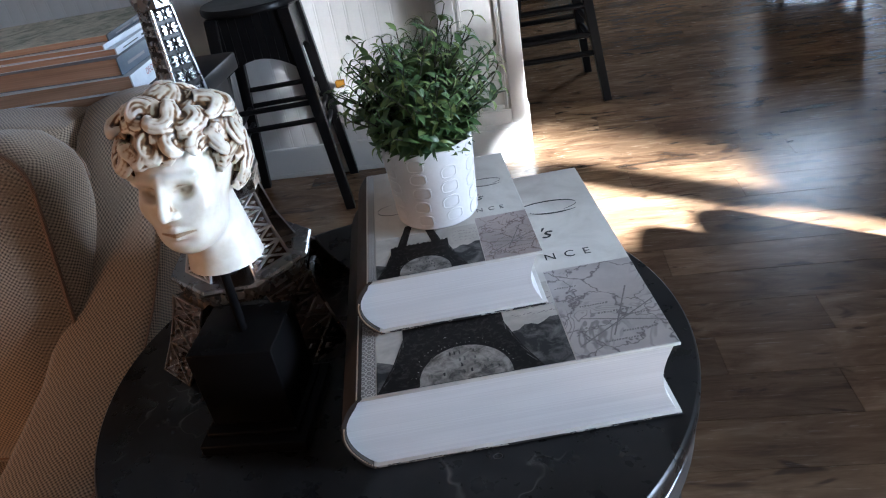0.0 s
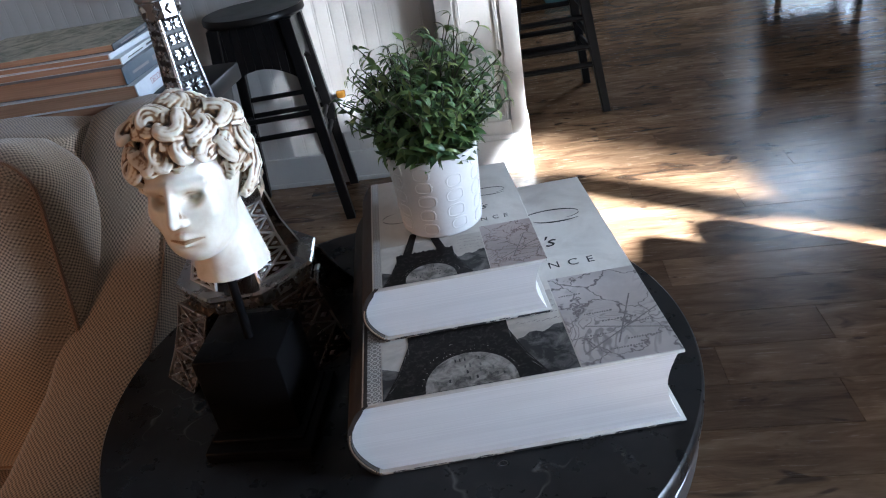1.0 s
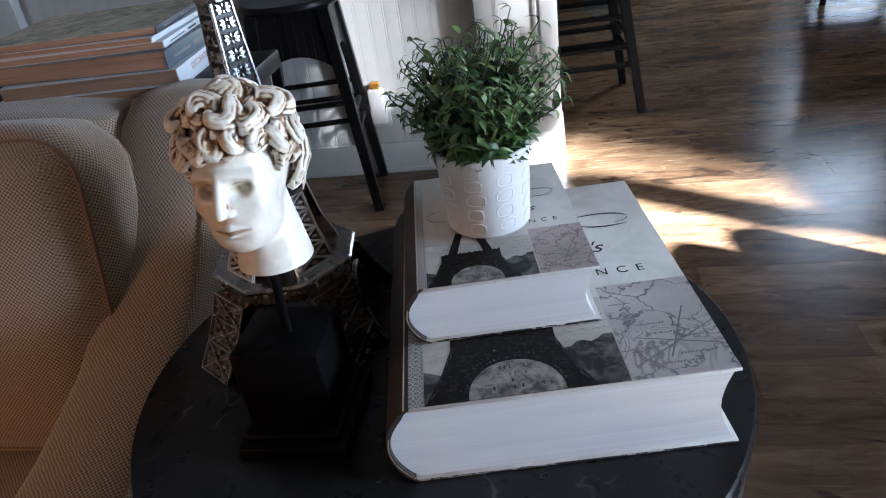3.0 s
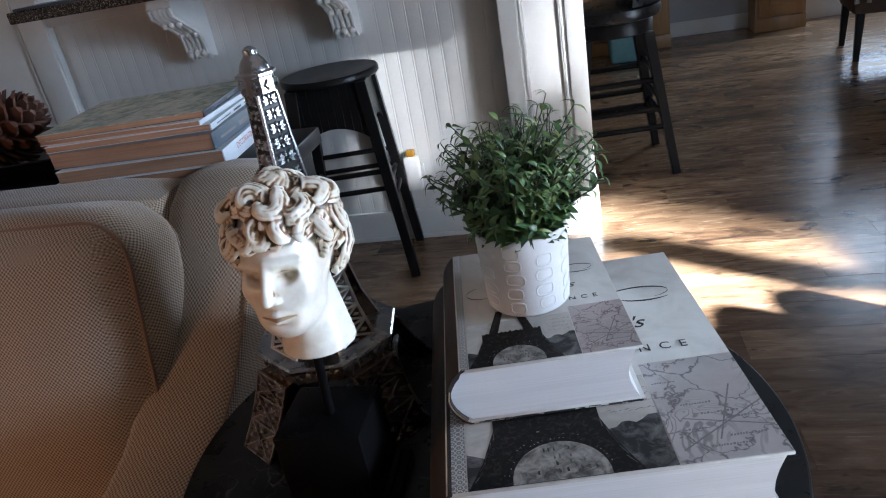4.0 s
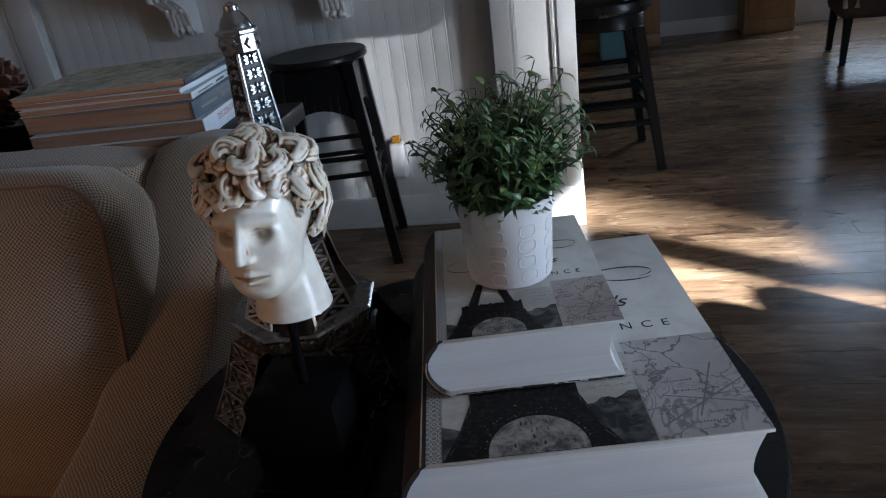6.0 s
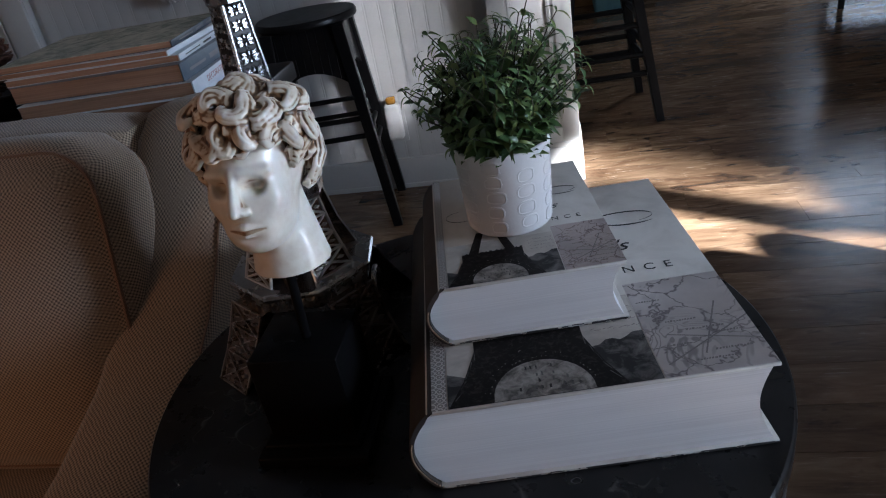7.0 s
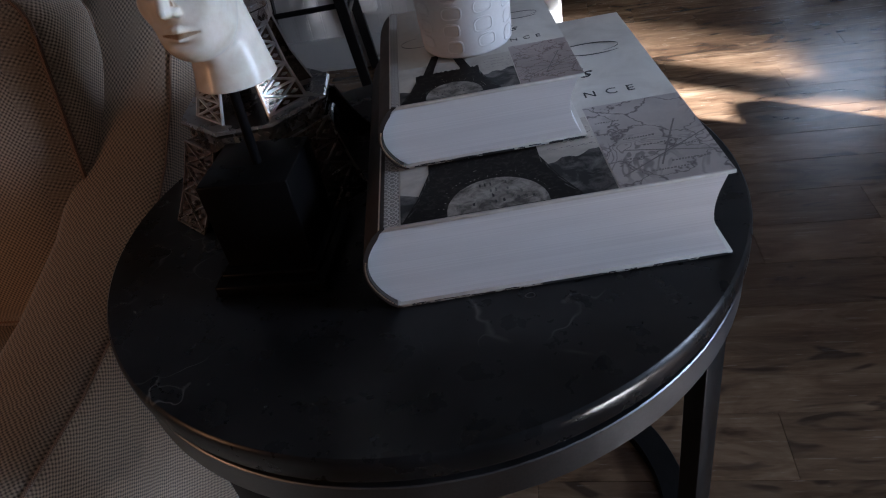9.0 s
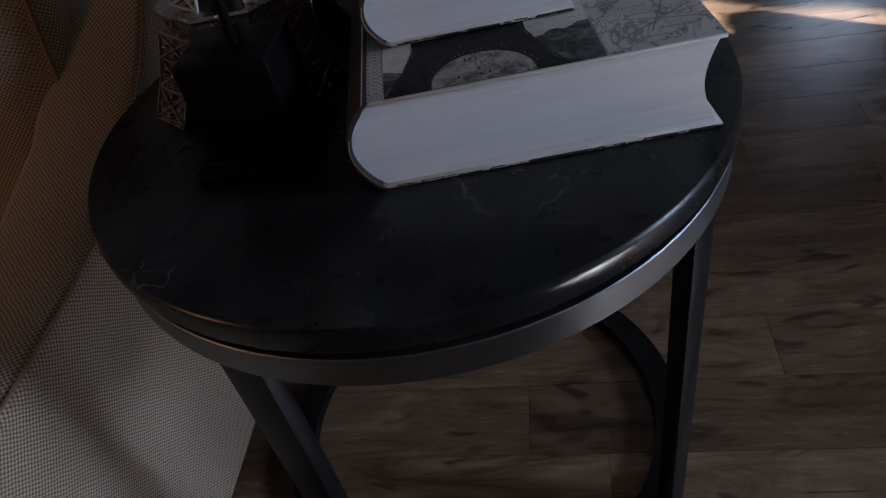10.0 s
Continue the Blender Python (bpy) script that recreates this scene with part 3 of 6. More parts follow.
def side_table():
    ob = thing("side_table", (0, 0, 0), category="side table", label="round side table with black marble top on a black steel frame")
    bm = bmesh.new()
    lathe(bm, [(TABLE_R - 0.012, 0.5545), (TABLE_R - 0.003, 0.5552), (TABLE_R - 0.0010, 0.5565), (TABLE_R, 0.5595), (TABLE_R, 0.573), (TABLE_R - 0.0006, 0.5765), (TABLE_R - 0.0016, 0.5787), (TABLE_R - 0.0032, TABLE_Z)], 128)
    part("tabletop", bm, MARBLE, ob, "black marble top with fine pale veins")
    bm = bmesh.new()
    ri, ro = TABLE_R - 0.03, TABLE_R - 0.004
    prof = [(ro, 0.515), (ro + 0.001, 0.516), (ro + 0.001, 0.5445), (ro, 0.5455), (ri, 0.5455), (ri, 0.515)]
    rows = lathe(bm, prof, 96, caps=False)
    for i in range(96):
        bm.faces.new((rows[-1][i], rows[-1][(i + 1) % 96], rows[0][(i + 1) % 96], rows[0][i]))
    part("top_ring", bm, RING_STEEL, ob)
    bm = bmesh.new()
    lathe(bm, [(TABLE_R - 0.02, 0.5455), (TABLE_R - 0.02, 0.5545)], 64)
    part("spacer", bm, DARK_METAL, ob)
    bm = bmesh.new()
    ri, ro = TABLE_R - 0.056, TABLE_R - 0.018
    rows = lathe(bm, [(ro, 0.001), (ro, 0.02), (ro - 0.001, 0.021), (ri, 0.021), (ri, 0.001)], 96, caps=False)
    for i in range(96):
        bm.faces.new((rows[-1][i], rows[-1][(i + 1) % 96], rows[0][(i + 1) % 96], rows[0][i]))
    part("floor_ring", bm, BLACK_METAL, ob)
    for az in (-111, -31, 69, 149):
        bm = bmesh.new()
        box(bm, TABLE_R - 0.024, -0.022, 0.02, TABLE_R - 0.006, 0.022, 0.516, 0.0015, m=pose(0, 0, 0, 0, 0, az))
        part("leg", bm, BLACK_METAL, ob)
    return ob


side_table()


def book(name, w, d, h, at, rz, label, map_mat, scale_text):
    """A book-shaped box: spine to the left (x = 0), cover boards, curved spine and hollow fore-edge."""
    ob = thing(name, at, rz, category="book", label=label)
    t, lip, k = 0.0032 * (0.8 + 0.2 * h / 0.075), 0.0035, w / 0.2876
    n = 14
    xb = 0.014 * (0.4 + 0.6 * k)
    flap = xb + 0.0034
    lean = -0.0075 if h > 0.07 else 0.0
    skew = lambda zz: lean * (1 - zz / h)
    bulge, hollow = 0.020 * h / 0.076, 0.011 * h / 0.076
    left = [(xb - bulge * math.sin(math.pi * i / n) ** 0.8, t + (h - 2 * t) * i / n) for i in range(n + 1)]
    right = [(w - 0.004 - hollow * math.sin(math.pi * i / n), t + (h - 2 * t) * i / n) for i in range(n + 1)]
    outline = [(x + 0.0025, z) for x, z in left] + list(reversed(right))
    bm = bmesh.new()
    ring_loft(bm, [[(x, y + skew(z), z) for x, z in outline] for y in (d - lip, lip)])
    part("page_block", bm, PAGES, ob, "white page edges with fine level lines", angle=40)
    for nm, z0 in (("cover_board", 0.0), ("cover_board", h - t)):
        bm = bmesh.new()
        box(bm, xb - 0.002, skew(z0), z0, w, d + skew(z0), z0 + t, 0.0009)
        part(nm, bm, COVER, ob)
    bm = bmesh.new()
    outer = [(x - 0.0015, z * (h / (h - 2 * t)) - t * h / (h - 2 * t)) for x, z in left]
    inner = [(x + 0.002, z) for x, z in left]
    outer = [(flap, h + 0.0004), (xb, h + 0.0004)] + list(reversed(outer[1:-1])) + [(xb, 0.0002), (flap, 0.0002)]
    inner = [(flap, h - 0.0003), (xb - 0.001, h - t)] + list(reversed(inner[1:-1])) + [(xb - 0.001, t), (flap, 0.0009)]
    ring_loft(bm, [[(x, y + skew(z), z) for x, z in outer + list(reversed(inner))] for y in (d + 0.0004, -0.0004)])
    bmesh.ops.recalc_face_normals(bm, faces=bm.faces)
    spine = part("spine", bm, SPINE, ob, "dark brown cloth spine")
    rng = random.Random(int(w * 1000))
    for face_y, m_ in ((-0.0007, 1),):
        for i in range(26):
            z = t + (h * 0.62) * i / 26
            x = xb - bulge * math.sin(math.pi * (z - t) / (h - 2 * t)) ** 0.8
            bm = bmesh.new()
            bmesh.ops.create_icosphere(bm, subdivisions=1, radius=0.0009, matrix=Matrix.Translation((x + 0.0004, face_y + skew(z), z)))
            part("headband_stitch", bm, TAN_SPECKS, spine)
    z = h + 0.0001

    def printed(nm, polys, material, lift, parent=None):
        bm = bmesh.new()
        for p in polys:
            flat(bm, [((x + 0.0066) * k, (y + (0.003 if y > 0.002 else 0)) * k) for x, y in p], z + lift)
        return part(nm, bm, material, parent or ob, smooth=False)

    dk = d / k
    printed("ornamental_band", [[(0.0104, 0.0008), (0.0228, 0.0008), (0.0228, dk - 0.005), (0.0104, dk - 0.005)]], BAND, 0.0006)
    photo = printed("photograph", [[(0.0236, 0.0006), (0.1925, 0.0006), (0.1925, 0.118), (0.0236, 0.118)]], SKY_PRINT, 0.0003)
    hill = [(0.0238, 0.0008), (0.1922, 0.0008), (0.1922, 0.062)] + [(0.19 - 0.006 * i, 0.06 - 0.0012 * i + 0.003 * math.sin(i * 1.7)) for i in range(1, 8)] + [(0.135, 0.03), (0.06, 0.024), (0.045, 0.03), (0.033, 0.036), (0.0238, 0.04)]
    printed("dark_hillside", [hill], HILL_PRINT, 0.0005, photo)
    # The pictured iron tower: flaring feet, arch, ragged gallery, and two lattice legs above.
    cx = 0.0955
    feet = []
    for s in (-1, 1):
        feet.append([(cx + s * 0.036, 0.0009), (cx + s * 0.071, 0.0009), (cx + s * 0.058, 0.028), (cx + s * 0.047, 0.066), (cx + s * 0.004, 0.066), (cx + s * 0.018, 0.045)])
        feet.append([(cx + s * 0.021, 0.084), (cx + s * 0.036, 0.084), (cx + s * 0.020, 0.150), (cx + s * 0.008, 0.150)])
    teeth = [[(cx - 0.047 + 0.094 * i / 24, 0.058), (cx - 0.047 + 0.094 * (i + 1) / 24, 0.058), (cx - 0.047 + 0.094 * (i + 1) / 24, 0.084 + 0.003 * (i % 2)), (cx - 0.047 + 0.094 * i / 24, 0.084 + 0.003 * ((i + 1) % 3 == 0))] for i in range(24)]
    tower = printed("pictured_tower", feet, IRON_PRINT, 0.00062, photo)
    printed("pictured_gallery", teeth, IRON_PRINT, 0.00072, photo)
    ax = cx + 0.005
    arch = [(ax - 0.0400 * math.cos(math.pi * i / 20), 0.001 + 0.041 * math.sin(math.pi * i / 20)) for i in range(21)]
    printed("pictured_arch", [arch], PALE_PRINT, 0.0009, photo)
    band = []
    for i in range(20):
        a, b = math.pi * i / 20, math.pi * (i + 1) / 20
        band.append([(ax - fx * math.cos(e), 0.001 + fy * math.sin(e)) for fx, fy, e in ((0.0402, 0.0412, a), (0.051, 0.0585, a), (0.051, 0.0585, b), (0.0402, 0.0412, b))])
    lights = []
    for i in range(2, 34):
        turn = math.pi * i / 36
        for fx, fy in ((0.0430, 0.0455), (0.0470, 0.0510)):
            x, y, q = ax - fx * math.cos(turn), 0.001 + fy * math.sin(turn), rng.uniform(0.0003, 0.0007)
            if rng.random() < 0.5:
                lights.append([(x - q, y), (x, y - q), (x + q, y), (x, y + q)])
    palace = []
    for row_y, half, step in ((0.006, 0.030, 0.0052), (0.0145, 0.024, 0.0048), (0.022, 0.0135, 0.0045), (0.031, 0.012, 0.004)):
        x = ax - half
        while x < ax + half:
            if rng.random() < 0.6:
                palace.append([(x, row_y), (x + step * 0.34, row_y), (x + step * 0.34, row_y + rng.uniform(0.0030, 0.005)), (x, row_y + rng.uniform(0.0035, 0.006))])
            x += step * rng.uniform(0.9, 1.3)
    trusses = []
    for s_ in (-1, 1):
        for k_ in range(6):
            y0_, y1_ = 0.090 + 0.010 * k_, 0.099 + 0.010 * k_
            xo, xi = cx + s_ * (0.0335 - 0.0024 * k_), cx + s_ * (0.0235 - 0.0020 * k_)
            trusses.append([(xo, y0_), (xo - s_ * 0.0014, y0_), (xi, y1_), (xi + s_ * 0.0014, y1_)])
        for k_ in range(5):
            y0_, y1_ = 0.006 + 0.012 * k_, 0.016 + 0.012 * k_
            xo, xi = cx + s_ * (0.066 - 0.0046 * k_), cx + s_ * (0.0585 - 0.003 * k_)
            trusses.append([(xo, y0_), (xo - s_ * 0.0009, y0_), (xi, y1_), (xi + s_ * 0.0009, y1_)])
    printed("arch_rim", band, IRON_PRINT, 0.0008, photo)
    tagged(printed("pictured_lights", lights, PALE_DOTS, 0.00092, photo), kind="stuff")
    tagged(printed("pictured_palace", palace, HILL_PRINT, 0.00098, photo), kind="stuff")
    tagged(printed("pictured_trusses", trusses, HILL_PRINT, 0.0009, photo), kind="stuff")
    printed("map", [[(0.1935, 0.0006), (0.2803, 0.0006), (0.2803, 0.134), (0.1935, 0.134)]], map_mat, 0.0004)
    roads = []
    for (xa, ya), (xb, yb) in (((0.2, 0.012), (0.279, 0.062)), ((0.21, 0.05), (0.279, 0.03)), ((0.232, 0.02), (0.262, 0.088))):
        dx, dy = xb - xa, yb - ya
        L = math.hypot(dx, dy)
        ox, oy = -dy / L * 0.0007, dx / L * 0.0007
        roads.append([(xa - ox, ya - oy), (xb - ox, yb - oy), (xb + ox, yb + oy), (xa + ox, ya + oy)])
    printed("map_road", roads, SOFT_INK, 0.0006)
    marks = []
    for x, y, L in ((0.2, 0.078, 0.02), (0.213, 0.066, 0.026), (0.226, 0.052, 0.03), (0.205, 0.034, 0.02), (0.24, 0.022, 0.03), (0.222, 0.012, 0.034), (0.25, 0.044, 0.022), (0.197, 0.1, 0.02)):
        q = 0.0
        while q < L:
            ww = rng.uniform(0.0011, 0.0022)
            hh = rng.uniform(0.0012, 0.0026)
            marks.append([(x + q, y), (x + q + ww, y), (x + q + ww + 0.0007, y + hh), (x + q + 0.0007, y + hh)])
            q += ww + 0.0008
    for i in range(60):
        x, y = rng.uniform(0.15, 0.19), rng.choice([0.07, 0.08, 0.09, 0.1]) + rng.uniform(-0.002, 0.002)
        marks.append([(x, y), (x + 0.003, y + 0.0006), (x + 0.0034, y + 0.0014), (x + 0.0006, y + 0.0007)])
    printed("small_print", marks, SOFT_INK, 0.0008)
    words("NCE", 0.0165 * k, INK, ob, Matrix.Translation((0.2062 * k, 0.1565 * k, z + 0.0006)), spread=1.95)
    words("'s", 0.03 * k, INK, ob, Matrix.Translation((0.2055 * k, 0.2 * k, z + 0.0006)), shear=0.45)
    for c, r0, r1, a0, a1 in (((0.232, 0.268), 0.034, 0.013, -60, 170), ((0.066, 0.222), 0.03, 0.02, 100, 300), ((0.24, 0.262), 0.03, 0.011, 190, 320)):
        bm = bmesh.new()
        pts = [((c[0] + r0 * math.cos(radians(a0 + (a1 - a0) * i / 30))) * k, (c[1] + r1 * math.sin(radians(a0 + (a1 - a0) * i / 30))) * k) for i in range(31)]
        for i, (p, q) in enumerate(zip(pts, pts[1:])):
            ww = 0.0011 * k * (0.25 + math.sin(math.pi * i / 30))
            flat(bm, [(p[0], p[1] - ww), (q[0], q[1] - ww), (q[0], q[1] + ww), (p[0], p[1] + ww)], z + 0.0006)
        part("flourish", bm, INK, ob, smooth=False)
    # Printed bits that wrap round the lower board's front edge.
    bm = bmesh.new()
    for i in range(60):
        x = w * (0.08 + 0.9 * rng.random())
        ww, hh = rng.uniform(0.002, 0.009), rng.uniform(0.0006, 0.0012)
        zz = rng.uniform(0.0004, t - hh - 0.0003)
        vs = [bm.verts.new(p) for p in ((x, lean - 0.0003, zz), (min(x + ww, w), lean - 0.0003, zz), (min(x + ww, w), lean - 0.0003, zz + hh), (x, lean - 0.0003, zz + hh))]
        bm.faces.new(vs)
    for xa, xb in ((0.46, 0.625), (0.80, 0.875), (0.90, 0.985)):
        bm.faces.new([bm.verts.new(p) for p in ((w * xa, lean - 0.0004, 0.0004), (w * xb, lean - 0.0004, 0.0004), (w * xb, lean - 0.0004, t - 0.0007), (w * xa + 0.002, lean - 0.0004, t - 0.0004))])
    part("edge_print", bm, INK, ob, smooth=False)
    return ob


book("large_book", 0.2876, 0.358, 0.0755, (-0.0085, -0.1565, TABLE_Z), 9.2, "large book box with a vintage tower photograph and map cover", MAP_BIG, 1.0)
book("small_book", 0.168, 0.227, 0.0585, (0.0035, -0.0725, TABLE_Z + 0.0772), 9.6, "smaller matching book box lying on the large one", MAP_SMALL, 0.6)


# The potted plant.
POT = Vector((0.0680, 0.048, TABLE_Z + 0.0772 + 0.060))


def potted_plant():
    ob = thing("potted_plant", POT, 20, category="plant", label="small artificial leafy plant in a white ceramic pot with embossed squares")
    h, rb, rt = 0.082, 0.0405, 0.0445
    bm = bmesh.new()
    prof = [(rb - 0.006, 0.0), (rb - 0.002, 0.0006), (rb, 0.003)] + [(rb + (rt - rb) * i / 12, 0.003 + (h - 0.006) * i / 12) for i in range(1, 12)] + [(rt, h - 0.002), (rt - 0.0006, h - 0.0005), (rt - 0.002, h), (rt - 0.0036, h - 0.0008), (rt - 0.004, h - 0.003), (rt - 0.0046, h - 0.02)]
    lathe(bm, prof, 96)
    pot = part("pot", bm, CERAMIC, ob, "matt white ceramic pot")
    # Embossed rounded squares in columns, each a raised ring on the wall of the pot.
    rng = random.Random(5)
    for col in range(9):
        for row in range(5):
            az = 2 * math.pi * col / 9 + rng.uniform(-0.03, 0.03)
            zc = 0.0105 + 0.0152 * row + rng.uniform(-0.001, 0.001) + (0.003 if col % 2 else 0)
            if zc > h - 0.008:
                continue
            a, b = rng.uniform(0.0070, 0.0090), rng.uniform(0.0050, 0.0062)
            pts = []
            for i in range(20):
                t = 2 * math.pi * i / 20
                c, s = math.cos(t), math.sin(t)
                f = (abs(c) ** 4 + abs(s) ** 4) ** -0.25
                u, v = a * c * f * (1 if i < 5 or i > 8 else 0.9), b * s * f
                r = rb + (rt - rb) * (zc + v) / h
                pts.append((r, az + u / r, zc + v))
            bm = bmesh.new()
            ringset = []
            for i in range(20):
                r, t, z_ = pts[i]
                rr, tt, zz = pts[(i + 1) % 20]
                d = Vector((r * math.cos(t), r * math.sin(t), z_))
                out = Vector((math.cos(t), math.sin(t), 0))
                tan = (Vector((rr * math.cos(tt), rr * math.sin(tt), zz)) - d).normalized()
                side = out.cross(tan)
                ringset.append([d + side * (0.0012 * math.cos(2 * math.pi * k / 5)) + out * (0.00055 * math.sin(2 * math.pi * k / 5)) for k in range(5)])
            ringset.append(ringset[0])
            ring_loft(bm, ringset, caps=False)
            part("embossed_square", bm, CERAMIC, pot)
    bm = bmesh.new()
    lathe(bm, [(rt - 0.005, h - 0.012), (0.02, h - 0.008), (0.001, h - 0.006)], 32)
    part("soil", bm, SOIL, ob)
    # Stems fan out of the pot; narrow leaves stand along them in pairs and curl at the tips.
    rng = random.Random(11)
    shapes = []
    for kind in range(5):
        bm = bmesh.new()
        L, W, curl = 1.0, (0.44, 0.50, 0.36, 0.54, 0.19)[kind], (0.25, 0.5, 0.8, 0.2, 1.45)[kind]
        rows = []
        for i in range(6):
            u = i / 5
            wd = W * math.sin(math.pi * (0.06 + 0.94 * u) ** 0.8) * 0.5 if i < 5 else 0.012
            y, z_ = L * (u - 0.25 * curl * u * u), -curl * 0.55 * u * u + 0.12 * u
            rows.append([(-wd, y, z_ + 0.22 * wd), (0, y, z_ - 0.02), (wd, y, z_ + 0.22 * wd)])
        ring_loft(bm, rows, closed=False, caps=False)
        shapes.append(mesh_of("leaf", bm, LEAF, True, 80))
    rest = bmesh.new()
    leaves = []
    for s in range(150):
        az = 2 * math.pi * (s * 0.381966) + rng.uniform(-0.2, 0.2)
        short = s >= 108
        spread = rng.random() ** 0.62 if not short else rng.uniform(0.55, 1.0)
        lean = spread * (0.70 if not short else 1.0)
        L = rng.uniform(0.108, 0.144) * (1.0 - 0.27 * spread) if not short else rng.uniform(0.036, 0.066)
        p = Vector((0.026 * spread * math.cos(az), 0.026 * spread * math.sin(az), h - 0.012))
        d = Vector((math.sin(lean * 0.5) * math.cos(az), math.sin(lean * 0.5) * math.sin(az), math.cos(lean * 0.5)))
        pts = [p.copy()]
        bend = Vector((math.cos(az), math.sin(az), 0)) * (0.010 + 0.050 * spread) + Vector((rng.uniform(-0.1, 0.1), rng.uniform(-0.1, 0.1), rng.uniform(-0.04, 0.06)))
        for i in range(9):
            d = (d + bend + Vector((rng.uniform(-0.12, 0.12), rng.uniform(-0.12, 0.12), rng.uniform(-0.1, 0.1)))).normalized()
            p = p + d * L / 9
            pts.append(p.copy())
        # The crown keeps to a rounded outline, a little ragged.
        full = Vector((0, 0, h + 0.058))
        for i, p in enumerate(pts):
            q = p - full
            k = math.sqrt((q.x ** 2 + q.y ** 2) / 0.076 ** 2 + q.z ** 2 / 0.086 ** 2)
            if k > 1:
                pts[i] = full + q * ((1 + 0.25 * (k - 1)) / k)
        bm = bmesh.new()
        tube(bm, pts, 0.0011, 5, 0.45)
        part("stem", bm, STEM, ob)
        for i in range(1, 10):
            d = (pts[i] - pts[i - 1]).normalized()
            for sgn in (0, 1) if i < 9 else (0, 1, 2):
                if rng.random() < 0.1:
                    continue
                turn = sgn * math.pi + i * 1.57 + rng.uniform(-0.5, 0.5)
                side = Matrix.Rotation(turn, 3, d) @ d.orthogonal().normalized()
                way = (d * rng.uniform(0.35, 0.9) + side * rng.uniform(0.7, 1.0) + Vector((0, 0, rng.uniform(-0.25, 0.2)))).normalized()
                size = rng.uniform(0.015, 0.024) * (1.15 - 0.058 * i) * (1.2 if short else 1.12 if spread < 0.5 else 0.9)
                kind = rng.choice((0, 1, 1, 3, 3, 3, 2)) if i < 6 else rng.choice((0, 1, 2, 4)) if i < 8 else rng.choice((2, 4, 4, 4))
                upv = (d + Vector((0, 0, 0.5)) + Vector((rng.uniform(-0.4, 0.4), rng.uniform(-0.4, 0.4), 0))).normalized()
                xa = way.cross(upv).normalized()
                za = xa.cross(way)
                m = Matrix.Translation(pts[i]) @ Matrix((xa, way, za)).transposed().to_4x4() @ Matrix.Diagonal((size, size, size, 1))
                leaves.append((m, kind))
    rng.shuffle(leaves)
    for m, kind in leaves[:300]:
        lf = new("leaf", shapes[kind])
        lf.parent, lf.matrix_local = ob, m
    for m, kind in leaves[300:]:
        vs = [rest.verts.new(m @ v.co) for v in shapes[kind].vertices]
        for f in shapes[kind].polygons:
            rest.faces.new([vs[i] for i in f.vertices])
    tagged(part("leaves", rest, LEAF, ob, angle=80), kind="stuff")
    return ob


potted_plant()


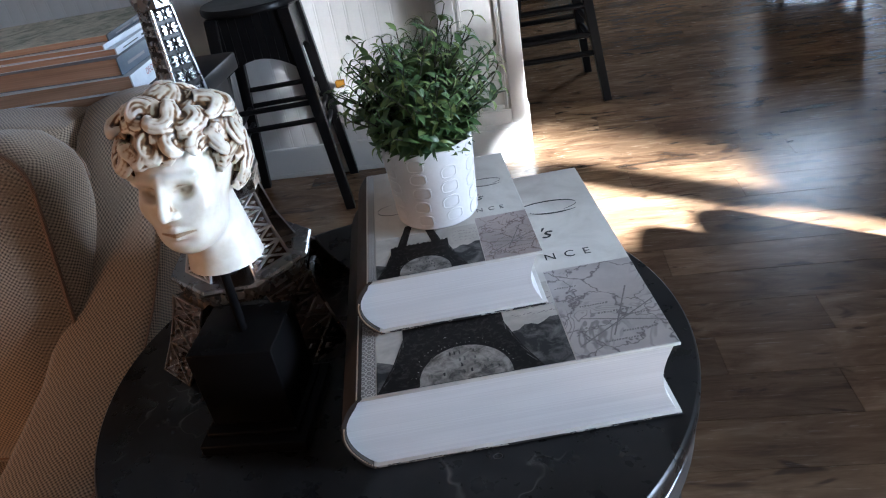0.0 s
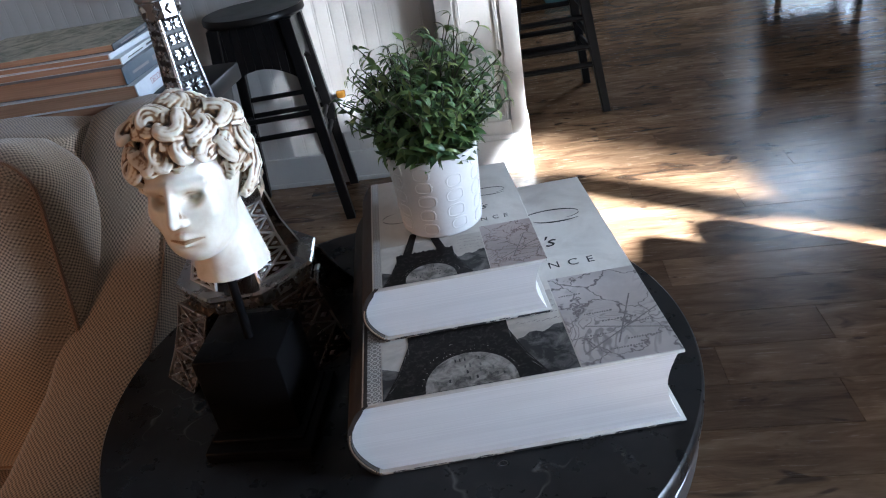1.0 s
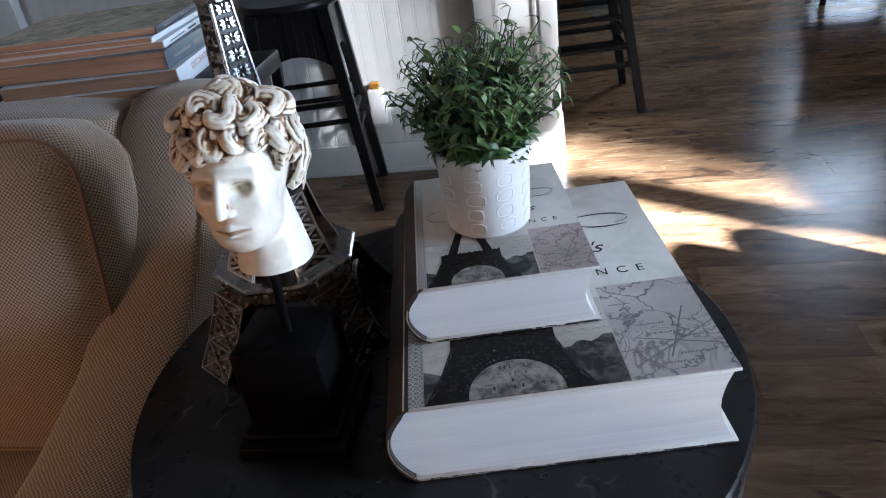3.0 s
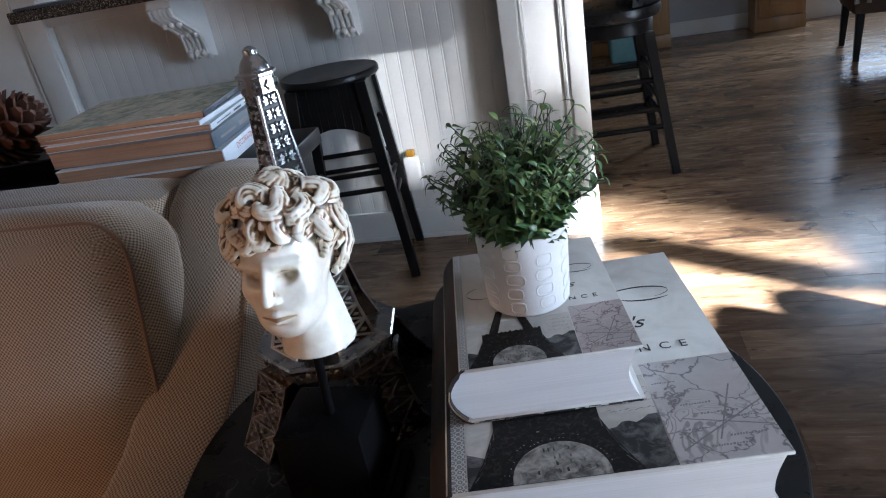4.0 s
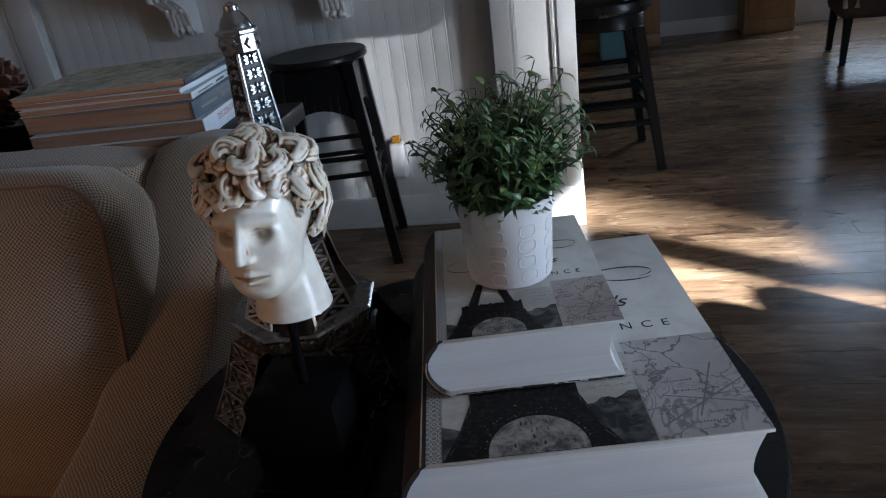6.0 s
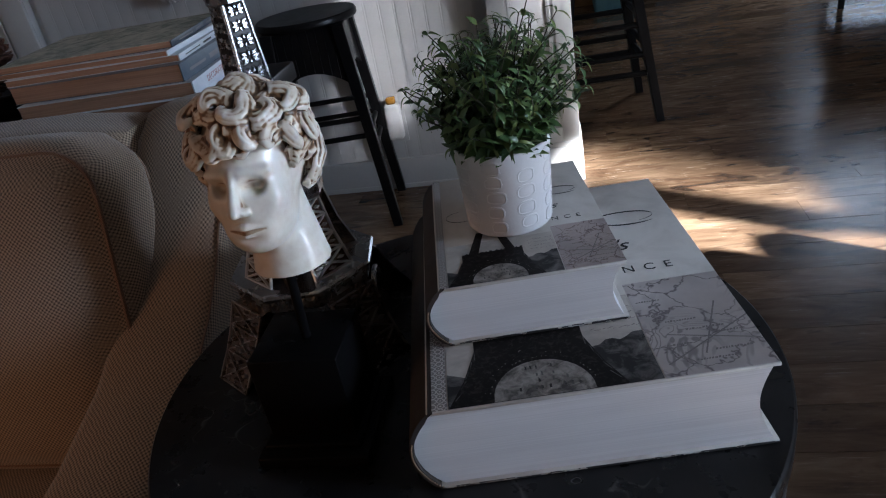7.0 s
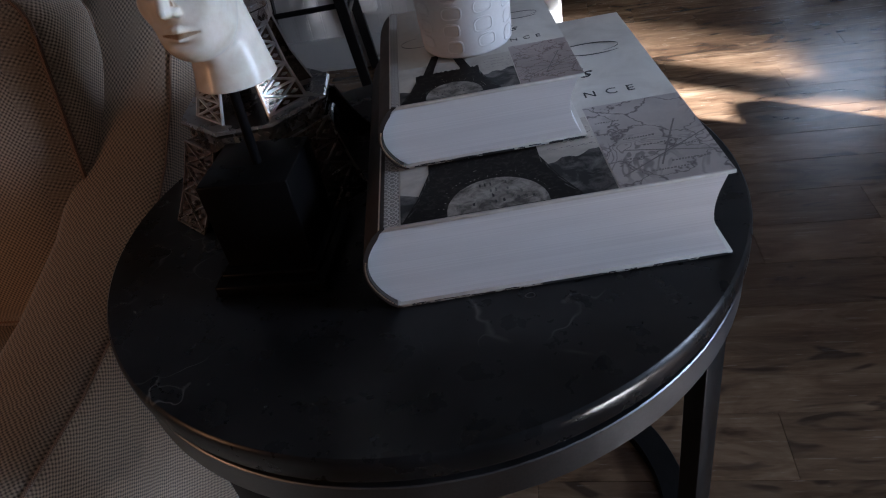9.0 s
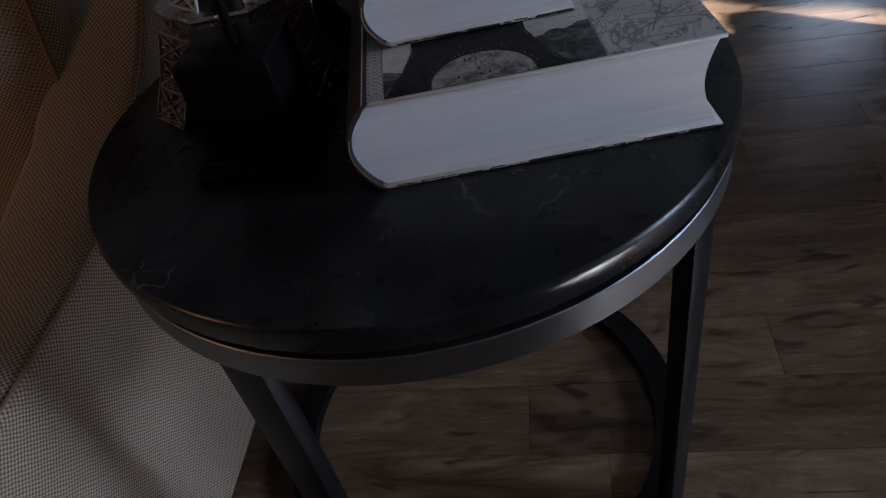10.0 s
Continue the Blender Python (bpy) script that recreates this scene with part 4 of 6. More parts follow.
# ---- classical bust ----
def bust_statue():
    """One mesh: carved head on a rod over a black block. Face and locks of hair are fused into one skin."""
    c = np.array([0.0, 0.012, 0.062])          # middle of the head; z = 0 is the neck's cut, the face looks along -y

    def smin(a, b, k):
        h = np.clip(0.5 + 0.5 * (b - a) / k, 0, 1)
        return b + (a - b) * h - k * h * (1 - h)

    def ell(p, at, r):
        q = (p - np.array(at)) / np.array(r)
        n = np.linalg.norm(q, axis=-1)
        return (n - 1) * min(r) * 0.9

    def cap(p, a, b, ra, rb):
        a, b = np.array(a), np.array(b)
        ab = b - a
        t = np.clip(((p - a) @ ab) / (ab @ ab), 0, 1)
        return np.linalg.norm(p - a - t[..., None] * ab, axis=-1) - (ra + (rb - ra) * t)

    def skin(p):
        q = np.stack([np.abs(p[..., 0]), p[..., 1], p[..., 2]], -1)
        d = ell(p, (0, 0.014, 0.104), (0.037, 0.047, 0.043))                       # skull
        d = smin(d, ell(p, (0, -0.008, 0.078), (0.0285, 0.0345, 0.047)), 0.012)     # face
        d = smin(d, ell(p, (0, -0.0275, 0.0480), (0.0125, 0.0115, 0.0095)), 0.010)  # chin
        d = smin(d, ell(q, (0.0130, -0.011, 0.057), (0.0115, 0.020, 0.0135)), 0.010)   # jaw
        d = smin(d, ell(q, (0.0190, -0.0255, 0.0785), (0.0095, 0.0085, 0.0095)), 0.010)   # cheek
        d = smin(d, cap(p, (0, 0.022, 0.060), (0.002, 0.021, -0.02), 0.0235, 0.0365), 0.006)  # neck
        d = smin(d, cap(q, (0.0055, -0.0395, 0.1025), (0.0225, -0.0310, 0.1015), 0.0030, 0.0024), 0.005)    # brow ridge
        d = -smin(-d, ell(q, (0.0128, -0.0440, 0.0922), (0.0096, 0.0190, 0.0074)), 0.0025)  # sockets
        d = smin(d, ell(q, (0.0132, -0.0232, 0.0912), (0.0072, 0.0062, 0.0046)), 0.0012)    # eyeballs
        d = smin(d, cap(q, (0.0075, -0.0303, 0.0955), (0.0195, -0.0262, 0.0948), 0.0013, 0.0011), 0.0012)   # upper lids
        d = smin(d, cap(q, (0.0080, -0.0295, 0.0874), (0.0180, -0.0268, 0.0880), 0.0010, 0.0008), 0.0012)   # lower lids
        d = smin(d, cap(p, (0, -0.0405, 0.1040), (0, -0.0525, 0.0780), 0.0031, 0.0040), 0.0030)     # nose
        d = smin(d, ell(q, (0.0046, -0.0455, 0.0758), (0.0034, 0.0040, 0.0030)), 0.0022)   # nostrils
        d = -smin(-d, ell(q, (0.0032, -0.0485, 0.0728), (0.0016, 0.0022, 0.0014)), 0.0008)
        d = -smin(-d, cap(p, (0, -0.0455, 0.0712), (0, -0.0445, 0.0665), 0.0014, 0.0016), 0.0016)    # philtrum
        d = smin(d, cap(q, (0.0012, -0.0432, 0.0628), (0.0115, -0.0372, 0.0604), 0.0030, 0.0014), 0.0018)  # upper lip
        d = smin(d, cap(q, (0, -0.0420, 0.0556), (0.0085, -0.0378, 0.0572), 0.0036, 0.0018), 0.0018)  # lower lip
        d = -smin(-d, cap(q, (0, -0.0470, 0.0594), (0.0140, -0.0385, 0.0592), 0.0026, 0.0013), 0.0006)  # mouth line
        d = -smin(-d, ell(p, (0, -0.0455, 0.0522), (0.0090, 0.0052, 0.0022)), 0.004)                  # hollow over the chin
        return d

    n_az, n_el = 300, 240
    az = np.linspace(0, 2 * np.pi, n_az, endpoint=False) - np.pi / 2
    el = np.linspace(-np.pi / 2 + 0.02, np.pi / 2 - 0.02, n_el)
    A, E_ = np.meshgrid(az, el)
    way = np.stack([np.cos(E_) * np.cos(A), np.cos(E_) * np.sin(A), np.sin(E_)], -1)
    r = np.full(A.shape, 0.098)
    for _ in range(30):
        r = np.maximum(r - np.clip(skin(c + way * r[..., None]), -0.0004, 0.006) * 0.75, 0.004)
    r = np.where(way[..., 2] < -1e-3, np.minimum(r, (0.003 - c[2]) / np.minimum(way[..., 2], -1e-3)), r)
    P = c + way * r[..., None]
    bm = bmesh.new()
    ring_loft(bm, [[Vector(P[i, j]) for j in range(n_az)] for i in range(n_el)])

    # Hair: every lock is a bundle of strands along a path that lies on the skull.
    rng = random.Random(8)

    def on_skull(a, e, lift):
        """a: degrees round the head (-90 is the brow), e: degrees above the ears' level."""
        ca, sa, ce, se = math.cos(radians(a)), math.sin(radians(a)), math.cos(radians(e)), math.sin(radians(e))
        return Vector(((0.0375 + lift) * ce * ca, 0.013 + (0.0475 + lift) * ce * sa, 0.104 + (0.044 + lift) * se))

    def lock(path, thick, thin, strands=5):
        """A flat ribbon of strands, combed side by side, thick in the middle and running out to a point."""
        pts = [Vector(p) for p in path]
        n = len(pts)
        lift = [rng.uniform(-0.2, 0.25) for _ in range(strands)]
        for s in range(strands):
            line = []
            for i, p in enumerate(pts):
                d = (pts[min(i + 1, n - 1)] - pts[max(i - 1, 0)]).normalized()
                out = (p - Vector((0, 0.013, 0.100))).normalized()
                side = d.cross(out).normalized()
                u = i / (n - 1)
                w = (thick + (thin - thick) * u) * (0.35 + 0.65 * math.sin(math.pi * min(1, 0.2 + 0.75 * u)))
                v = -1 + 2 * s / (strands - 1)
                q = p + side * v * w * 1.25 + out * w * (0.75 * (1 - v * v) + lift[s] * 0.6 - 0.35)
                line.append(q + noise.noise_vector(q * 48) * 0.0042 + noise.noise_vector(q * 130) * 0.0013)
            tube(bm, line, thick * 0.60, 8, max(0.3, thin / thick))

    def curl(a, e, size, hand, lift, thick, turns=1.15, start=0.0):
        """A comma-shaped curl winding in on itself."""
        path = []
        for i in range(15):
            u = i / 14
            t = start + hand * 2 * math.pi * turns * u
            rad = size * (1 - 0.78 * u)
            k = math.degrees(1 / 0.047)
            path.append(on_skull(a + rad * math.cos(t) * k / max(0.35, math.cos(radians(e))), e + rad * math.sin(t) * k, lift + 0.0035 * math.sin(math.pi * u)))
        lock(path, thick, thick * 0.5)

    def wave(a0, e0, a1, e1, lift, thick, swing, phase, bends=1.6):
        """A wavy lock from one place on the skull to another."""
        path = []
        for i in range(15):
            u = i / 14
            s = math.sin(phase + 2 * math.pi * bends * u)
            path.append(on_skull(a0 + (a1 - a0) * u + swing * s * (e1 - e0) / 40, e0 + (e1 - e0) * u - swing * s * (a1 - a0) / 60, lift + 0.0028 * math.cos(phase * 1.3 + 2 * math.pi * bends * u)))
        lock(path, thick, thick * 0.6)

    bmesh.ops.create_uvsphere(bm, u_segments=40, v_segments=24, radius=1.0, matrix=Matrix.Translation((0, 0.0175, 0.108)) @ Matrix.Diagonal((0.0395, 0.0485, 0.0440, 1)))
    # Roll of curls over the brow, parted in the middle, broader at the temples.
    for a in (-176, -152, -130, -108, -86, -64, -44, -22, 0):
        side = 1 if a > -95 else -1
        mid = 1 - abs(a + 90) / 90
        curl(a + rng.uniform(-4, 4), 12 + 13 * mid + rng.uniform(-3, 3), 0.0105 + rng.uniform(-0.0015, 0.0015), side, 0.0105 - 0.003 * mid, 0.0046, 0.62 + rng.uniform(-0.15, 0.2), rng.uniform(1.0, 2.4))
    for a in (-162, -118, -97, -75, -34, -12):
        side = 1 if a > -95 else -1
        wave(a - 14 * side, 33, a + 16 * side, 17, 0.0090, 0.0038, 16, rng.uniform(0, 6), 0.9)
    # Higher crest of larger curls behind it, with dips between them.
    for i, a in enumerate((-166, -136, -108, -82, -56, -28, -4)):
        side = 1 if a > -92 else -1
        mid = 1 - abs(a + 90) / 88
        curl(a + rng.uniform(-5, 5), 40 + 9 * mid + rng.uniform(-3, 3), 0.0125 + rng.uniform(-0.002, 0.002), -side, 0.0118 - 0.0018 * mid + 0.002 * (i % 2), 0.0054, 0.6 + rng.uniform(-0.15, 0.2), rng.uniform(0.0, 1.4))
        wave(a - 12 * side, 56, a + 18 * side, 36, 0.0085, 0.0044, 16, rng.uniform(0, 6), 0.8)
    # Locks that sweep from the temples back over the ears and down to the nape.
    for side in (1, -1):
        for a0, e0, a1, e1 in ((-14, 10, 34, -32), (-8, 22, 46, -18), (-2, 32, 58, -4), (2, 0, 26, -40), (12, 42, 74, 10), (20, -8, 60, -40), (26, 12, 80, -22)):
            flip = (lambda q: q) if side == 1 else (lambda q: -180 - q)
            wave(flip(a0), e0, flip(a1), e1, 0.0066 + rng.uniform(0, 0.0022), 0.0054, 17, rng.uniform(0, 6), 1.3)
            curl(flip(a1 - 14), e1 + 8, 0.0080, side, 0.0072, 0.0038, 0.9, rng.uniform(0, 6))
    # Crown and back of the head, combed backwards.
    for i in range(13):
        a = -178 + 28 * i
        wave(a, 84, a + rng.uniform(-14, 14), 48, 0.0060, 0.0062, 18, rng.uniform(0, 6), 1.2)
    for i in range(8):
        a = 20 + 20 * i
        wave(a, 52, a + rng.uniform(-10, 10), -36, 0.0048, 0.0060, 20, rng.uniform(0, 6), 1.8)
    raw = bpy.data.meshes.new("bust_raw")
    bm.to_mesh(raw)
    bm.free()
    tmp = bpy.data.objects.new("bust_raw", raw)
    scene.collection.objects.link(tmp)
    fuse = tmp.modifiers.new("fuse", "REMESH")
    fuse.mode, fuse.voxel_size = "VOXEL", 0.0007
    ease = tmp.modifiers.new("ease", "SMOOTH")
    ease.factor, ease.iterations = 0.5, 4
    bpy.context.view_layer.update()
    me = bpy.data.meshes.new_from_object(tmp.evaluated_get(bpy.context.evaluated_depsgraph_get()))
    bpy.data.objects.remove(tmp)
    # Brown glaze fills hollows between locks; shade is painted at the eyes and mouth.
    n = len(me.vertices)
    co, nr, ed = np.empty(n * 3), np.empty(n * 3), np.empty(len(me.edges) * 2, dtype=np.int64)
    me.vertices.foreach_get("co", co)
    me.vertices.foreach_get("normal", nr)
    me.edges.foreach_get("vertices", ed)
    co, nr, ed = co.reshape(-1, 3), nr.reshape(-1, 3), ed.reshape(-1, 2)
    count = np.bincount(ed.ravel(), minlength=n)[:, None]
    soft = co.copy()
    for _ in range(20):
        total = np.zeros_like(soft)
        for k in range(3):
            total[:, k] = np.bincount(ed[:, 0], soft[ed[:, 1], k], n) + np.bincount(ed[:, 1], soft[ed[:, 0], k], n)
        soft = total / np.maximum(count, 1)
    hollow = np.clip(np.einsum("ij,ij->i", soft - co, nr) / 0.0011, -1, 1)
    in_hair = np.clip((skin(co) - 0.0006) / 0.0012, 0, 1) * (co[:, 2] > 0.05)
    wash_and_shade = np.clip(in_hair * (0.42 + 1.15 * hollow) + (1 - in_hair) * np.clip(np.clip(hollow - 0.16, 0, 1) * 0.8, 0, 0.30), 0, 1)
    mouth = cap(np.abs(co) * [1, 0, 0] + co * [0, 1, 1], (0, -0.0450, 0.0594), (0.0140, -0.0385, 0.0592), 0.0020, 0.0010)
    wash_and_shade = np.maximum(wash_and_shade, np.clip(0.45 - mouth / 0.0012, 0, 0.45))
    wash_and_shade = np.where(co[:, 2] < 0.03, 0.0, wash_and_shade)
    bm = bmesh.new()
    bm.from_mesh(me)
    layer = bm.verts.layers.float.new("wash_and_shade")
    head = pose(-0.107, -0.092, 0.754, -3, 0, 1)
    for v, w in zip(bm.verts, wash_and_shade):
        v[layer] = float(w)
        v.co = head @ v.co
    T = TABLE_Z + 0.0005
    box(bm, -0.1555, -0.115, T + 0.018, -0.0745, -0.040, 0.6835, 0.0015, mi=1)
    box(bm, -0.1645, -0.1375, T, -0.0605, -0.0275, T + 0.013, 0.002, mi=1)
    box(bm, -0.160, -0.126, T + 0.013, -0.069, -0.034, T + 0.018, 0.002, mi=1)
    bar(bm, (-0.111, -0.080, 0.683), (-0.104, -0.088, 0.766), 0.0042, 14, mi=1)
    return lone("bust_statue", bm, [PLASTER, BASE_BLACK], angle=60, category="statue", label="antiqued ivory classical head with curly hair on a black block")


bust_statue()


# ---- tower figurine ----
def tower_figurine():
    ob = thing("tower_figurine", (-0.168, 0.079, TABLE_Z + 0.0005), -36, category="figurine", label="polished gunmetal lattice tower figurine standing behind the bust")

    def petal(bm, at, along, across, up, L, W, H):
        """A raised leaf-shaped boss."""
        foot = [at - along * L / 2, at + across * W / 2, at + along * L / 2, at - across * W / 2]
        low = [bm.verts.new(p) for p in foot]
        top = [bm.verts.new(at + (p - at) * 0.62 + up * H) for p in foot]
        for i in range(4):
            bm.faces.new((low[i], low[(i + 1) % 4], top[(i + 1) % 4], top[i]))
        bm.faces.new(top)

    def lattice(quad, rows, parent, star=True, frame_w=0.0035, h=0.0022, bars=0.8, metal=None):
        """A frieze on one face: a raised frame, cross-bars and a star of bosses in each field. quad: four corners, counter-clockwise seen from outside."""
        p00, p10, p11, p01 = [Vector(p) for p in quad]
        at = lambda u, v: (p00 * (1 - u) + p10 * u) * (1 - v) + (p01 * (1 - u) + p11 * u) * v
        up = (p10 - p00).cross(p01 - p00).normalized()
        bm = bmesh.new()

        def rib(a, b, w):
            d = (b - a).normalized()
            s = d.cross(up) * w / 2
            ring_loft(bm, [[p - s, p - s * 0.6 + up * h, p + s * 0.6 + up * h, p + s] for p in (a, b)])

        for u in (0.02, 0.98):
            rib(at(u, 0), at(u, 1), frame_w)
        edges = [0.0]
        size = [((at(1, v) - at(0, v)).length) for v in (0, 1)]
        weights = [size[0] + (size[1] - size[0]) * (i + 0.5) / rows for i in range(rows)]
        for w in weights:
            edges.append(edges[-1] + w / sum(weights))
        for v in edges if bars else ():
            rib(at(0, v), at(1, v), frame_w * bars)
        part("frame", bm, metal or GUNMETAL, parent, angle=30)
        bm = bmesh.new()
        for a, b in zip(edges, edges[1:]):
            m = at(0.5, (a + b) / 2)
            ax = (at(1, (a + b) / 2) - at(0, (a + b) / 2))
            ay = (at(0.5, b) - at(0.5, a))
            if star:
                for k in range(8):
                    t = math.pi * k / 4
                    d = ax * math.cos(t) * 0.42 + ay * math.sin(t) * 0.42
                    if k % 2:
                        d *= 1.22
                    petal(bm, m + d * 0.56, d.normalized(), up.cross(d.normalized()), up, d.length * 0.95, d.length * 0.50, h * 1.5)
            else:
                # Crossed braces with a boss where they meet and one in each side field.
                for u0, u1 in ((0.08, 0.92), (0.92, 0.08)):
                    rib(at(u0, a + (b - a) * 0.06), at(u1, b - (b - a) * 0.06), frame_w * 0.75)
                for dx, dy in ((0, 0), (-0.3, 0), (0.3, 0), (0, 0.3), (0, -0.3)):
                    petal(bm, m + ax * dx + ay * dy, ax.normalized(), ay.normalized(), up, ax.length * 0.2, ay.length * 0.2, h * 1.6)
        tagged(part("relief", bm, metal or GUNMETAL, parent, angle=20), kind="stuff")

    def ngon(r, z, angles):
        return [(r * math.cos(radians(a)), r * math.sin(radians(a)), z) for a in angles]

    eight = [x for q in (0, 90, 180, 270) for x in (q - 25, q + 25)]
    # Legs: one on each side, flaring towards the table.
    prof = [(0.121, 0.0, 0.054), (0.103, 0.027, 0.053), (0.089, 0.052, 0.055), (0.079, 0.074, 0.058)]
    for q in range(4):
        leg = None
        m = Matrix.Rotation(radians(90 * q), 4, "Z")
        bm = bmesh.new()
        rings = []
        for r, z, w in prof:
            ri = r - 0.030
            rings.append([m @ Vector(p) for p in ((r, -w / 2, z), (r, w / 2, z), (ri, w / 2 - 0.010, z), (ri, -w / 2 + 0.010, z))])
        ring_loft(bm, rings)
        leg = part("leg", bm, LEG_METAL, ob, angle=30)
        for (r0, z0, w0), (r1, z1, w1) in zip(prof, prof[1:]):
            lattice([m @ Vector(p) for p in ((r0, -w0 / 2, z0), (r0, w0 / 2, z0), (r1, w1 / 2, z1), (r1, -w1 / 2, z1))], 1, leg, star=False, frame_w=0.0028, metal=LEG_RELIEF)
        # Arch between neighbouring legs.
        bm = bmesh.new()
        m2 = Matrix.Rotation(radians(90 * q + 45), 4, "Z")
        pts = [m2 @ Vector((0.074, 0.030 * math.cos(math.pi * i / 10), 0.034 + 0.032 * math.sin(math.pi * i / 10))) for i in range(11)]
        tube(bm, pts, 0.003, 6)
        part("arch", bm, GUNMETAL, ob)
    bm = bmesh.new()
    ring_loft(bm, [ngon(0.073, 0.070, eight), ngon(0.076, 0.073, eight), ngon(0.076, 0.086, eight), ngon(0.081, 0.088, eight), ngon(0.082, 0.0915, eight), ngon(0.080, 0.094, eight), ngon(0.064, 0.094, eight)])
    deck = part("lower_gallery", bm, GUNMETAL, ob, angle=20)
    for a, b in zip(eight, eight[1:] + [eight[0] + 360]):
        pa, pb = Vector(ngon(0.076, 0.080, [a])[0]), Vector(ngon(0.076, 0.080, [b])[0])
        out = ((pa + pb) / 2).normalized()
        along = (pb - pa).normalized()
        for i in range(5):
            at = pa + (pb - pa) * (i + 0.5) / 5 + out * 0.0002
            bm = bmesh.new()
            petal(bm, at, along, Vector((0, 0, 1)), out, 0.0085, 0.0085, 0.003)
            part("stud", bm, GUNMETAL, deck, smooth=False)
    # Middle stage: four leaning piers with dark openings between them.
    mid = [(0.057, 0.094, 0.050), (0.044, 0.130, 0.041), (0.036, 0.170, 0.036)]
    for q in range(4):
        m = Matrix.Rotation(radians(90 * q), 4, "Z")
        bm = bmesh.new()
        ring_loft(bm, [[m @ Vector(p) for p in ((r, -w / 2, z), (r, w / 2, z), (r - 0.018, w / 2 - 0.008, z), (r - 0.018, -w / 2 + 0.008, z))] for r, z, w in mid])
        pier = part("pier", bm, LEG_METAL, ob, angle=30)
        for (r0, z0, w0), (r1, z1, w1) in zip(mid, mid[1:]):
            lattice([m @ Vector(p) for p in ((r0, -w0 / 2, z0), (r0, w0 / 2, z0), (r1, w1 / 2, z1), (r1, -w1 / 2, z1))], 2, pier, star=False, frame_w=0.0036, metal=PIER_METAL)
    bm = bmesh.new()
    ring_loft(bm, [ngon(0.040, 0.168, eight), ngon(0.044, 0.172, eight), ngon(0.044, 0.186, eight), ngon(0.047, 0.188, eight), ngon(0.047, 0.193, eight), ngon(0.040, 0.196, eight)])
    deck2 = part("upper_gallery", bm, GUNMETAL, ob, angle=20)
    for a, b in zip(eight, eight[1:] + [eight[0] + 360]):
        pa, pb = Vector(ngon(0.044, 0.179, [a])[0]), Vector(ngon(0.044, 0.179, [b])[0])
        out, along = ((pa + pb) / 2).normalized(), (pb - pa).normalized()
        for i in range(3):
            bm = bmesh.new()
            petal(bm, pa + (pb - pa) * (i + 0.5) / 3, along, Vector((0, 0, 1)), out, 0.0095, 0.011, 0.003)
            part("stud", bm, GUNMETAL, deck2, smooth=False)
    # Spire.
    sp = [(0.0250, 0.194), (0.0200, 0.230), (0.0160, 0.275), (0.0128, 0.325), (0.0108, 0.366)]
    bm = bmesh.new()
    ring_loft(bm, [ngon(r * math.sqrt(2) * 0.98, z, (-45, 45, 135, 225)) for r, z in sp])
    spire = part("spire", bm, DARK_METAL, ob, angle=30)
    for q in range(4):
        m = Matrix.Rotation(radians(90 * q), 4, "Z")
        for (r0, z0), (r1, z1) in zip(sp, sp[1:]):
            lattice([m @ Vector(p) for p in ((r0, -r0, z0), (r0, r0, z0), (r1, r1, z1), (r1, -r1, z1))], 3, spire, frame_w=0.0022, h=0.0016, bars=0)
    bm = bmesh.new()
    lathe(bm, [(0.015, 0.364), (0.0180, 0.367), (0.0180, 0.382), (0.0198, 0.3835), (0.0198, 0.386), (0.016, 0.388)], 8, phase=radians(22.5))
    cabin = part("top_cabin", bm, GUNMETAL, ob, angle=20)
    for i in range(8):
        a = radians(45 * i)
        out = Vector((math.cos(a), math.sin(a), 0))
        bm = bmesh.new()
        petal(bm, out * 0.0166 + Vector((0, 0, 0.3745)), Vector((-out.y, out.x, 0)), Vector((0, 0, 1)), out, 0.010, 0.012, 0.003)
        part("stud", bm, GUNMETAL, cabin, smooth=False)
    bm = bmesh.new()
    lathe(bm, [(0.0155, 0.387), (0.0145, 0.391), (0.0115, 0.397), (0.0075, 0.4015), (0.0068, 0.404), (0.0068, 0.407), (0.004, 0.4095), (0.0005, 0.4105)], 24)
    part("dome", bm, GUNMETAL, ob)
    return ob


tower_figurine()


# ---- sofa, console and what lies on it ----
def soft_box(bm, x0, y0, z0, x1, y1, z1, r, puff=0.0, n=10, m=None):
    """An upholstered block: rounded edges and faces swollen by puff."""
    hx, hy, hz = (x1 - x0) / 2, (y1 - y0) / 2, (z1 - z0) / 2
    res = bmesh.ops.create_cube(bm, size=2.0)
    bmesh.ops.subdivide_edges(bm, edges=list({e for v in res["verts"] for e in v.link_edges}), cuts=n, use_grid_fill=True)
    vs = bm.verts[:] if not bm.verts else [v for v in bm.verts]
    for v in vs:
        if v.tag:
            continue
        v.tag = True
        u = Vector(v.co)
        p = Vector((u.x * hx, u.y * hy, u.z * hz))
        inner = Vector((max(-hx + r, min(hx - r, p.x)), max(-hy + r, min(hy - r, p.y)), max(-hz + r, min(hz - r, p.z))))
        d = p - inner
        if d.length > 1e-9:
            p = inner + d.normalized() * r
        bulge = (1 - u.x ** 4) * (1 - u.z ** 4) * puff
        p.y += bulge * (1 if u.y > 0 else -1) * abs(u.y)
        p.x += (1 - u.y ** 4) * (1 - u.z ** 4) * puff * 0.35 * u.x
        p.z += (1 - u.x ** 4) * (1 - u.y ** 4) * puff * 0.35 * u.z
        p += Vector(((x0 + x1) / 2, (y0 + y1) / 2, (z0 + z1) / 2))
        v.co = m @ p if m is not None else p


